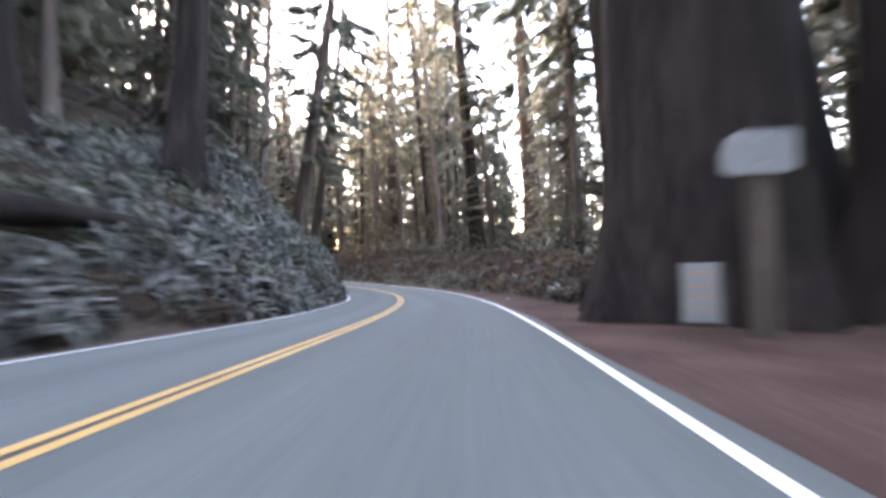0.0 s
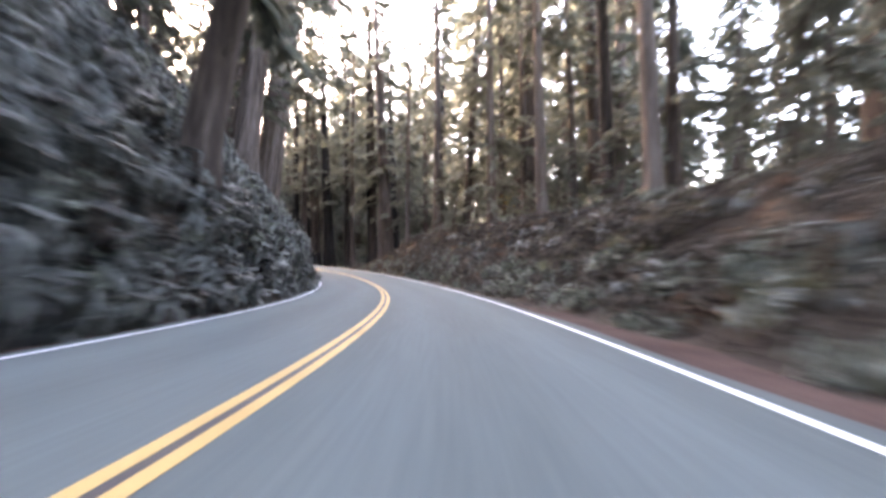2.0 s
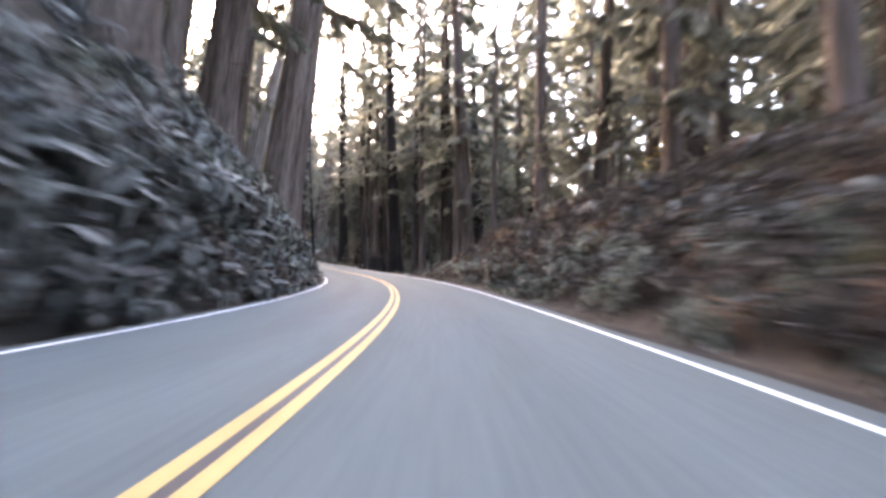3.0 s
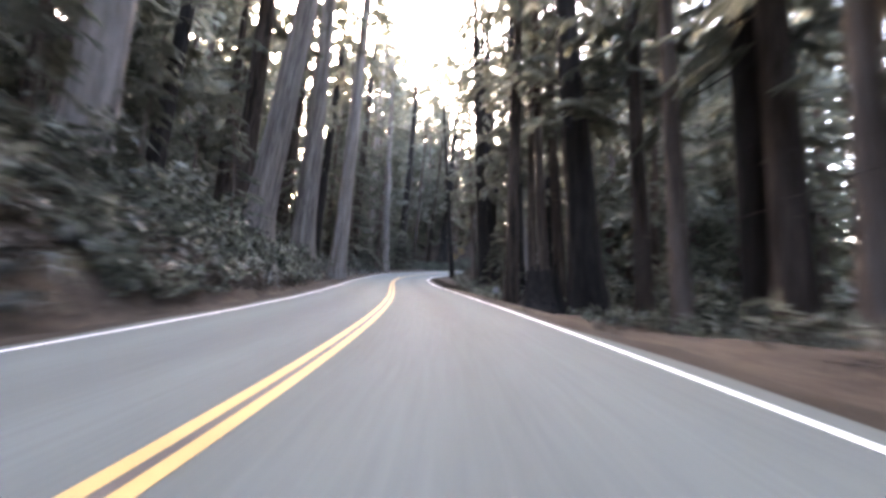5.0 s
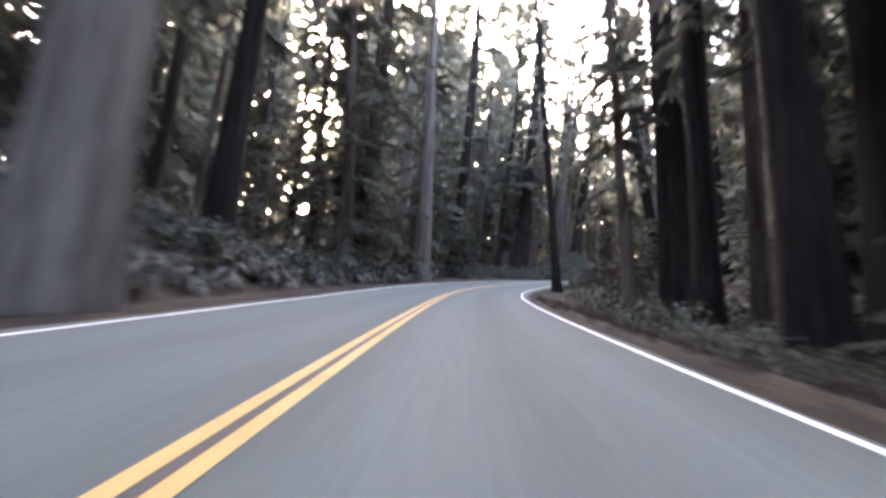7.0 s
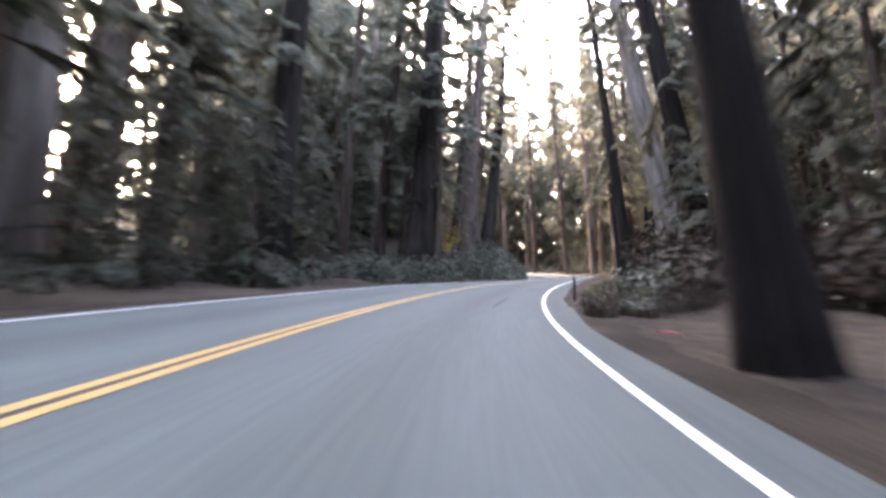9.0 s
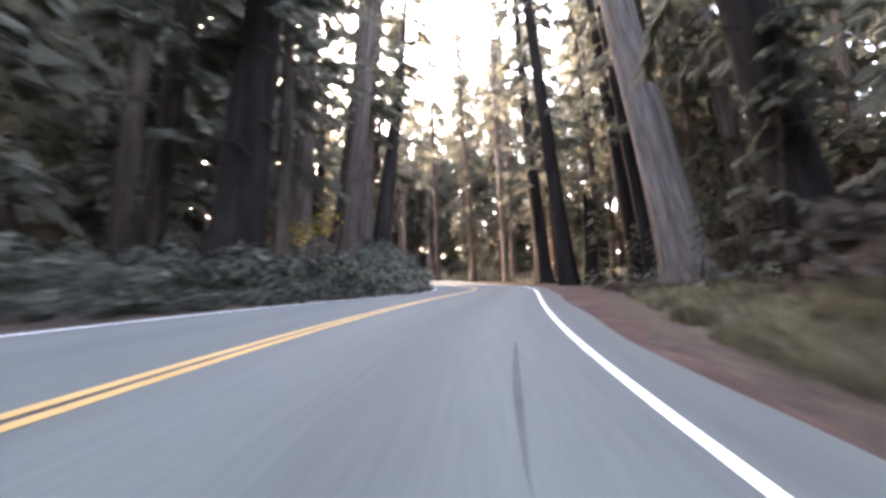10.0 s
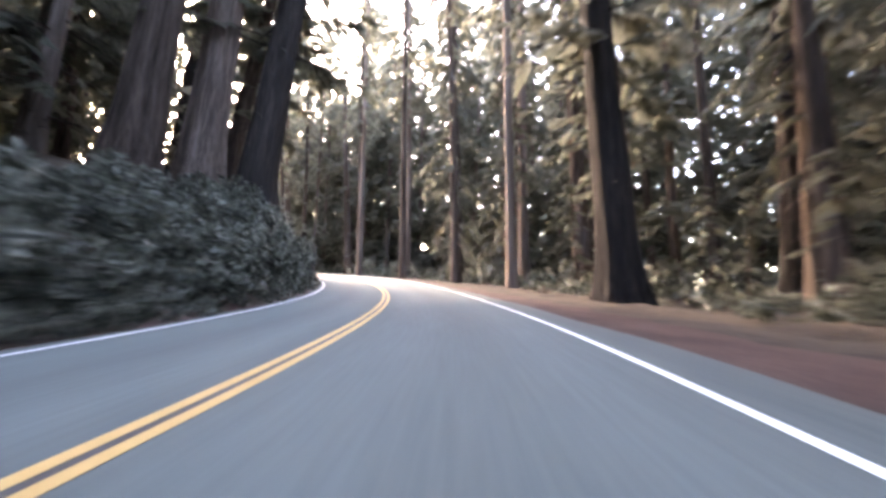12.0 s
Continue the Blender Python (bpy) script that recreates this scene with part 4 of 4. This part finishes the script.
cover("bank_grass", TUFTS, strip_places(1500, 9, 88, 1, RIGHT_FOOT, 0.3, 6.5, 1.0, 0.35), GRASS, "thin olive grass on the brown roadside bank", "grass", (0.5, 1.1), 0.5)
cover("dry_brush", BUSHES, strip_places(420, 8, 90, 1, RIGHT_FOOT, 0.1, 5.5, 1.0, 0.3) + strip_places(150, 40, 88, 1, RIGHT_FOOT, 1.0, 6.0) + strip_places(130, 52, 92, 1, RIGHT_FOOT, 0.2, 5.0) + strip_places(260, 8, 92, 1, RIGHT_FOOT, 0.3, 6.0) + strip_places(130, 84, 150, -1, LEFT_FOOT, 0.3, 5.0) + strip_places(260, 80, 104, -1, LEFT_FOOT, 0.6, 7.0) + strip_places(160, -8, 86, -1, LEFT_FOOT, 0.0, 1.6) + strip_places(170, -10, 16, -1, LEFT_FOOT, 0.2, 9.0), DEAD, "dry brown brush and dead leaves on the bank", "brush", (0.4, 0.9), 0.6)
cover("grass_verge", TUFTS, strip_places(900, 167, 182, 1, RIGHT_FOOT, -0.3, 2.8, 1.0, 0.3) + strip_places(650, 162.5, 168, 1, RIGHT_FOOT, 0.0, 3.2), GRASS, "pale yellow-green grass on the verge", "grass", (0.4, 0.8), 0.4)
cover("grass_verge", TUFTS, strip_places(900, 80, 104, -1, LEFT_FOOT, 0.8, 7.5), GRASS, "dry yellowish grass on the brown slope", "grass", (0.5, 1.1), 0.5)
cover("grass_verge", TUFTS, strip_places(700, 169, 192, 1, RIGHT_FOOT, -0.3, 3.2, 1.0, 0.3), DEAD, "dry brownish grass between the green tufts of the verge", "grass", (0.35, 0.7), 0.4)
cover("grass_verge", TUFTS, strip_places(420, 154, 167, 1, RIGHT_FOOT, -0.3, 1.8), DEAD, "dry brown grass at the inside of the bend", "grass", (0.4, 0.9), 0.3)
cover("grass_verge", TUFTS, strip_places(350, 95, 150, 1, RIGHT_FOOT, -0.6, 1.0), DEAD, "thin dry brown grass along the shoulder", "grass", (0.3, 0.7), 0.4)
cover("forest_litter", TWIGS, strip_places(200, 90, 250, 1, RIGHT_FOOT, 1.5, 12) + strip_places(120, 140, 180, -1, LEFT_FOOT, 1.0, 12), DEAD, "fallen twigs and dead branches on the forest floor", "litter", (0.5, 1.2), 0.2)

for s, side, table, out, grow in [(float(rng.uniform(92, 150)), -1, LEFT_FOOT, float(rng.uniform(2, 9)), float(rng.uniform(0.5, 1.0))) for _ in range(16)] + [(float(rng.uniform(150, 176)), -1, LEFT_FOOT, float(rng.uniform(2.2, 8)), float(rng.uniform(0.4, 0.8))) for _ in range(16)] + [(float(rng.uniform(160, 205)), 1, RIGHT_FOOT, float(rng.uniform(2.5, 9)), float(rng.uniform(0.4, 0.9))) for _ in range(14)] + [(float(rng.uniform(192, 226)), 1, RIGHT_FOOT, float(rng.uniform(4.5, 14)), float(rng.uniform(0.5, 0.9))) for _ in range(9)] + [(float(rng.uniform(30, 80)), 1, RIGHT_FOOT, float(rng.uniform(4.5, 9)), float(rng.uniform(0.5, 0.9))) for _ in range(14)]:
    u = side * (along(table, s) + out)
    plant("young", spot(s, u), grow, 1.0, group="young conifers under the redwoods")
# boughs beside the lone tree at the inside of the bend, and along the verge before it
for s, u, grow in ((166.5, 9.2, 0.75), (163.5, 10.4, 0.9), (172.0, 9.6, 0.8), (122.0, 8.6, 0.7), (125.0, 9.4, 0.85), (128.5, 8.8, 0.6), (154.0, -9.0, 0.8), (159.0, -8.2, 0.7), (164.0, -9.2, 0.85), (169.0, -8.6, 0.6)):
    plant("young", spot(s, u), grow, 1.0, group="young conifers under the redwoods")


def sword_fern(s, u, size, seed):
    """One fern: a rosette of arching fronds, each of its own."""
    r = np.random.default_rng(seed)
    root = new("sword_fern")
    root.matrix_basis = Matrix.Translation(spot(s, u)) @ pose(0, 0, 0, 0, 0, float(r.uniform(0, 360)))
    for k in range(9):
        ob = new("frond", FROND_DATA[k % 3])
        ob.parent = root
        ob.matrix_basis = pose(0, 0, 0, float(r.uniform(-10, 10)), float(r.uniform(-14, 6)), k * 40 + float(r.uniform(-14, 14))) @ Matrix.Scale(size * float(r.uniform(0.75, 1.2)), 4)
    tagged(root, "sword fern with arching grey-green fronds on the slope", "fern", "ferns beside the road")


FROND_DATA = []
for rise in (0.3, 0.42, 0.55):
    v, f = frond(rng, 0.95, 0.075, rise, 0.0, 6)
    me = bpy.data.meshes.new("frond")
    me.from_pydata([tuple(p) for p in v], [], f)
    me.materials.append(FERN)
    FROND_DATA.append(me)
for k in range(64):
    s = 94 + 54 * ((k * 0.6180339) % 1.0)
    sword_fern(s, -(along(LEFT_FOOT, s) + 0.3 + 2.4 * ((k * 0.7548) % 1.0)), 0.75 + 0.5 * ((k * 0.37) % 1.0), 200 + k)
for k in range(36):
    s = 14 + 74 * ((k * 0.6180339) % 1.0)
    sword_fern(s, along(RIGHT_FOOT, s) + 0.4 + 3.0 * ((k * 0.7548) % 1.0), 0.6 + 0.4 * ((k * 0.37) % 1.0), 300 + k)


def shrub(s, u, size, which, label):
    """One bush: a few bare stems that carry a loose heap of leaves."""
    root = new("shrub")
    root.matrix_basis = Matrix.Translation(spot(s, u)) @ pose(0, 0, 0, 0, 0, which * 57.0) @ Matrix.Scale(size, 4)
    r = np.random.default_rng(500 + which)
    for k in range(4):
        a = k * 1.6 + r.uniform(0, 0.8)
        tip = np.array([math.cos(a) * 0.5, math.sin(a) * 0.5, 0.75])
        q = np.linspace(0, 1, 4)[:, None]
        v, f = tube(tip * q ** np.array([1.4, 1.4, 0.9]) - np.array([0, 0, 0.05]), [0.022, 0.017, 0.012, 0.005], 5)
        mesh_object("stem", v, f, WOOD, root)
    ob = new("foliage", SHRUB_DATA[which % len(SHRUB_DATA)])
    ob.parent = root
    tagged(ob, kind="stuff")
    tagged(root, label, "shrub", "shrubs beside the road")


SHRUB_DATA = []
for seed in (91, 92, 93):
    v, f = bush_mesh(seed, 260, 0.95, 0.10, 0.8)
    me = bpy.data.meshes.new("foliage")
    me.from_pydata(v.tolist(), [], f.tolist())
    me.materials.append(SHRUB)
    SHRUB_DATA.append(me)
for k in range(34):
    s = 90 + 62 * ((k * 0.6180339) % 1.0)
    shrub(s, -(along(LEFT_FOOT, s) + 0.9 + 2.6 * ((k * 0.7548) % 1.0)), 0.7 + 0.7 * ((k * 0.43) % 1.0), k, "leafy green roadside shrub under tall redwoods")
for k in range(30):
    s = 119 + 33 * ((k * 0.6180339) % 1.0)
    shrub(s, along(RIGHT_FOOT, s) + 2.2 + 4.5 * ((k * 0.7548) % 1.0), 0.6 + 0.7 * ((k * 0.43) % 1.0), k, "dim green shrub between dark trunks")


def boulder(s, u, size, seed):
    r = np.random.default_rng(seed)
    bm = bmesh.new()
    bmesh.ops.create_icosphere(bm, subdivisions=3, radius=1.0)
    for v in bm.verts:
        k = 1 + 0.35 * noise.noise(v.co * 1.3 + Vector((seed, 0, 0))) + 0.12 * noise.noise(v.co * 4.0 + Vector((0, seed, 0)))
        v.co *= k
    me = bpy.data.meshes.new("boulder")
    bm.to_mesh(me)
    bm.free()
    me.materials.append(ROCK)
    ob = new("boulder", me)
    ob.matrix_basis = Matrix.Translation(spot(s, u)) @ pose(0, 0, 0, 0, 0, float(r.uniform(0, 360))) @ Matrix.Diagonal((size, size * 0.8, size * 0.6, 1))
    tagged(ob, "rough grey boulder at the foot of the ferny bank", "rock", "rocks at the foot of the bank")


for k in range(14):
    s = 22 + 60 * ((k * 0.6180339) % 1.0)
    boulder(s, -(along(LEFT_FOOT, s) + 0.25 + 0.5 * ((k * 0.37) % 1.0)), 0.22 + 0.25 * ((k * 0.77) % 1.0), 700 + k)

# ---------------------------------------------------------------- things beside the road
def box(name, size, at, mat, parent, label="", bevel=0.01, turn=0.0):
    bm = bmesh.new()
    bmesh.ops.create_cube(bm, size=1.0, matrix=Matrix.Diagonal((*size, 1)))
    bmesh.ops.bevel(bm, geom=bm.edges[:], offset=bevel, segments=2, affect="EDGES")
    ob = part(name, bm, mat, parent, label)
    ob.matrix_basis = Matrix.Translation(at) @ pose(0, 0, 0, 0, 0, turn)
    return ob


def sign_post(s, u):
    """A thick timber post with a white board on top; its writing cannot be read."""
    root = new("road_sign")
    root.matrix_basis = Matrix.Translation(spot(s, u)) @ pose(0, 0, 0, 0, 0, math.degrees(heading(s)) - 12)
    box("post", (0.30, 0.16, 2.75), (0, 0.06, 1.1), WOOD, root, "square weathered timber post", 0.02)
    bm = bmesh.new()
    c = [(-0.44, 0.0), (-0.36, 0.2), (-0.24, 0.27), (0.28, 0.25), (0.36, 0.2), (0.36, -0.2), (0.3, -0.27), (-0.32, -0.27), (-0.44, -0.2)]
    front = [bm.verts.new((x, -0.065, z + 2.28)) for x, z in c]
    back = [bm.verts.new((x, -0.03, z + 2.28)) for x, z in c]
    bm.faces.new(front)
    bm.faces.new(back[::-1])
    for i in range(len(c)):
        j = (i + 1) % len(c)
        bm.faces.new((front[j], front[i], back[i], back[j]))
    bmesh.ops.recalc_face_normals(bm, faces=bm.faces[:])
    board = part("board", bm, SIGN_WHITE, root, "white painted board")
    for k in range(2):
        box("bolt", (0.03, 0.012, 0.03), (0.0, -0.07, 2.12 + 0.32 * k), STEEL, board, bevel=0.004)
    tagged(root, "white board on a weathered timber post beside a redwood", "sign")


def notice_board(s, u):
    root = new("notice_board")
    root.matrix_basis = Matrix.Translation(spot(s, u)) @ pose(0, 0, 0, 0, 0, math.degrees(heading(s)) - 8)
    panel = box("panel", (0.40, 0.02, 0.70), (-0.02, -0.02, 0.60), SIGN_WHITE, root, "white rectangular panel", 0.006)
    for k, w in enumerate((0.34, 0.32, 0.34, 0.28)):
        box("text_bar", (w, 0.006, 0.045), (0, -0.012, 0.23 - 0.14 * k), SIGN_INK, panel, "faded brown line of small writing", 0.002)
    for x in (-0.2, 0.2):
        box("stake", (0.05, 0.04, 1.1), (x, 0.015, 0.4), WOOD, root, bevel=0.006)
    tagged(root, "white notice panel on short stakes at a redwood's foot", "sign")


def marker(s, u, high=1.0):
    root = new("delineator_post")
    root.matrix_basis = Matrix.Translation(spot(s, u)) @ pose(0, 0, 0, 0, 0, math.degrees(heading(s)))
    box("post", (0.065, 0.02, high + 0.3), (0, 0, high / 2 - 0.15), WOOD, root, "thin dark brown post", 0.006)
    box("reflector", (0.05, 0.008, 0.12), (0, -0.016, high - 0.12), STEEL, root, "small grey reflector plate", 0.003)
    tagged(root, "thin dark delineator post on the dirt verge", "post")


def tree_tag(s, u):
    root = new("marker_sign")
    root.matrix_basis = Matrix.Translation(spot(s, u)) @ pose(0, 0, 0, 0, 0, math.degrees(heading(s)) - 10)
    box("post", (0.05, 0.03, 0.95), (0, 0.025, 0.12), WOOD, root, bevel=0.006)
    plate = box("plate", (0.22, 0.012, 0.24), (0, 0.0, 0.45), SIGN_WHITE, root, "small white plate", 0.004)
    for k in range(2):
        box("text_bar", (0.14, 0.005, 0.035), (0, -0.007, 0.05 - 0.08 * k), SIGN_INK, plate, bevel=0.0015)
    tagged(root, "small white marker plate on a stake beside the road", "sign")


def log(s, u, length, radius, yaw, lift, label, mat, tilt=0.0, seed=1):
    """A fallen log: a knobbly, slightly bent stem with broken ends and branch stubs."""
    r = np.random.default_rng(seed)
    q = np.linspace(-0.5, 0.5, 12)
    pts = np.stack([q * length, 0.06 * length * np.sin(q * 3), 0.02 * length * np.cos(q * 5)], 1)
    rad = radius * (1 - 0.35 * (q + 0.5)) * (1 + r.normal(0, 0.05, 12))
    rad[0] *= 0.8
    rad[-1] *= 0.6
    root = new("fallen_log")
    root.matrix_basis = Matrix.Translation(spot(s, u) + Vector((0, 0, lift))) @ pose(0, 0, 0, 0, tilt, yaw)
    ph = r.uniform(0, 6.28)
    v, f = tube(pts, rad, 16, ridges=lambda a, i: 1 + 0.07 * np.sin(a * 5 + ph + i * 0.3) + 0.04 * np.sin(a * 11 + i))
    n = len(v)
    caps = [tuple(range(15, -1, -1)), tuple(range(n - 16, n))]
    mesh_object("stem", v.tolist(), f.tolist() + caps, mat, root, smooth=True)
    for k in range(5):
        i = r.integers(1, 11)
        a = r.uniform(0, 6.28)
        d = np.array([r.uniform(-0.3, 0.3), math.cos(a), abs(math.sin(a))])
        line = pts[i] + d * rad[i] * 0.8 + d * np.linspace(0, r.uniform(0.15, 0.6), 3)[:, None]
        v, f = tube(line, [0.03, 0.022, 0.008], 5)
        mesh_object("branch_stub", v, f, mat, root)
    tagged(root, label, "log")


def stump(s, u, high, radius, label, mat, seed=3):
    """A broken trunk with a jagged top and flared roots."""
    r = np.random.default_rng(seed)
    z = np.linspace(-0.4, high, 9)
    rad = radius * (1 + 0.5 * np.exp(-np.maximum(z, 0) * 1.6)) * np.linspace(1.0, 0.72, 9)
    ph = r.uniform(0, 6.28, 3)
    v, f = tube(np.stack([0 * z, 0 * z, z], 1), rad, 20, ridges=lambda a, i: 1 + 0.12 * np.sin(a * 5 + ph[0]) + 0.06 * np.sin(a * 9 + ph[1] + i * 0.2))
    top = np.arange(160, 180)
    v[top, 2] += r.uniform(-0.7, 0.3, 20)
    c = len(v)
    v = np.concatenate([v, [[0, 0, high - 0.9]]])
    faces = f.tolist() + [(160 + i, 160 + (i + 1) % 20, c) for i in range(20)]
    root = new("tree_stump")
    root.matrix_basis = Matrix.Translation(spot(s, u))
    mesh_object("stump_wood", v.tolist(), faces, mat, root, smooth=False)
    tagged(root, label, "stump")


def fallen_stick(x, y, length, yaw, label, mat):
    s, u = road_coords(np.array([x]), np.array([y]))
    q = np.linspace(-0.5, 0.5, 6)
    v, f = tube(np.stack([q * length, 0.03 * np.sin(q * 5), 0.01 * np.cos(q * 6)], 1), [0.012, 0.022, 0.022, 0.02, 0.018, 0.008], 7)
    ob = mesh_object("fallen_stick", v, f, mat, smooth=True)
    ob.matrix_basis = Matrix.Translation(spot(float(s[0]), float(u[0])) + Vector((0, 0, 0.05))) @ pose(0, 0, 0, 0, 0, yaw)
    tagged(ob, label, "stick")


sign_post(5.6, 5.8)
notice_board(5.4, 4.95)
marker(165.8, 4.3, 0.9)
tree_tag(105.0, 4.15)
log(13.6, 7.7, 3.4, 0.42, 3, 0.05, "dark mossy fallen log on the brown verge", CHAR_SHADE, seed=4)
log(9.5, -6.6, 7.5, 0.34, 86, 0.85, "reddish-brown fallen log along the top of the bank", CHAR_SHADE, seed=5)
log(7.5, -7.6, 6.0, 0.45, 80, 0.35, "dark hollow fallen trunk on the bank", CHAR_SHADE, seed=6)
log(172, -11.5, 7.0, 0.35, 40, 0.25, "dark fallen log on the flat forest floor", CHAR_SHADE, seed=7)
stump(113.5, 8.9, 2.6, 1.15, "burnt black stump with jagged top among trunks", CHAR_SHADE)
stump(204.2, 10.0, 7.6, 0.62, "tall snag, charred and darkened as backlit, with a broken top beside a dark redwood", CHAR_SHADE, 9)
fallen_stick(3.8, 17.2, 0.5, 70, "pale bleached stick lying on the dirt shoulder", SIGN_WHITE)
PINK = material("faded_red_paint", 0.7, 0.4, 60, ((0.3, 0.08, 0.085), (0.5, 0.15, 0.155), (0.6, 0.36, 0.34)), 6.0, 20)
fallen_stick(-86.66, 121.57, 0.6, -44, "stick with faded pink-red paint lying on the verge", PINK)

# dark tyre marks in the lane
SKID = material("tyre_mark", 0.92, 0.2, 200, ((0.056, 0.066, 0.066), (0.075, 0.088, 0.088), (0.095, 0.112, 0.112)), 1.0, 40, low=0.3, high=0.7, spec=0.1)
for s0, s1, u0, u1, wide in ((161.6, 165.8, 2.28, 2.40, 0.10), (169.0, 172.5, 2.55, 2.72, 0.06)):
    q = np.linspace(0, 1, 16)
    middle, half = u0 + (u1 - u0) * q, 0.5 * wide * np.sin(math.pi * (0.06 + 0.88 * q))
    ribbon("tyre_mark", s0 + (s1 - s0) * q, middle - half, middle + half, SKID, 0.004, "dark rubber skid mark on the asphalt lane", "tyre mark")


def maple(x, y, z, seed, label):
    """A vine-maple spray: thin stems that carry broad yellow leaves."""
    r = np.random.default_rng(seed)
    s, u = road_coords(np.array([x]), np.array([y]))
    foot = spot(float(s[0]), float(u[0]))
    root = new("vine_maple")
    root.matrix_basis = Matrix.Translation(foot)
    rise = z - foot.z
    leaves_v, leaves_f = [], []
    for k in range(4):
        a = r.uniform(0, 6.28)
        tip = np.array([math.cos(a) * r.uniform(0.5, 1.6), math.sin(a) * r.uniform(0.5, 1.6), rise * r.uniform(0.9, 1.15)])
        q = np.linspace(0, 1, 8)[:, None]
        line = tip * q ** np.array([1.6, 1.6, 0.9])
        v, f = tube(line, np.linspace(0.04, 0.008, 8), 5)
        mesh_object("stem", v, f, WOOD, root)
        for m in range(44):
            p = line[r.integers(5, 8)] + r.normal(0, 0.35, 3) * np.array([1.2, 1.2, 0.5])
            b = r.normal(0, 1, 3)
            b[2] *= 0.4
            b *= 0.085 / np.linalg.norm(b)
            c = np.cross(b, np.array([0, 0, 1.0]) + r.normal(0, 0.4, 3))
            c *= 0.075 / (np.linalg.norm(c) + 1e-9)
            n = len(leaves_v)
            leaves_v += [p - b, p - b * 0.2 + c, p + b * 0.5 + c * 0.7, p + b, p + b * 0.5 - c * 0.7, p - b * 0.2 - c]
            leaves_f.append((n, n + 1, n + 2, n + 3, n + 4, n + 5))
    tagged(mesh_object("leaves", [tuple(p) for p in leaves_v], leaves_f, MAPLE, root), kind="stuff")
    tagged(root, label, "small tree")


maple(-111.9, 140.6, 6.5, 81, "vine maple with yellow autumn leaves under dark redwoods")
maple(-116.5, 146.0, 8.0, 82, "vine maple with yellow autumn leaves under dark redwoods")
maple(-14.0, 84.0, 6.5, 83, "vine maple with yellow-orange leaves among grey trunks")

for kind, was in used.items():
    if not was:
        for o in (*TEMPLATES[kind].children_recursive, TEMPLATES[kind]):
            bpy.data.objects.remove(o)
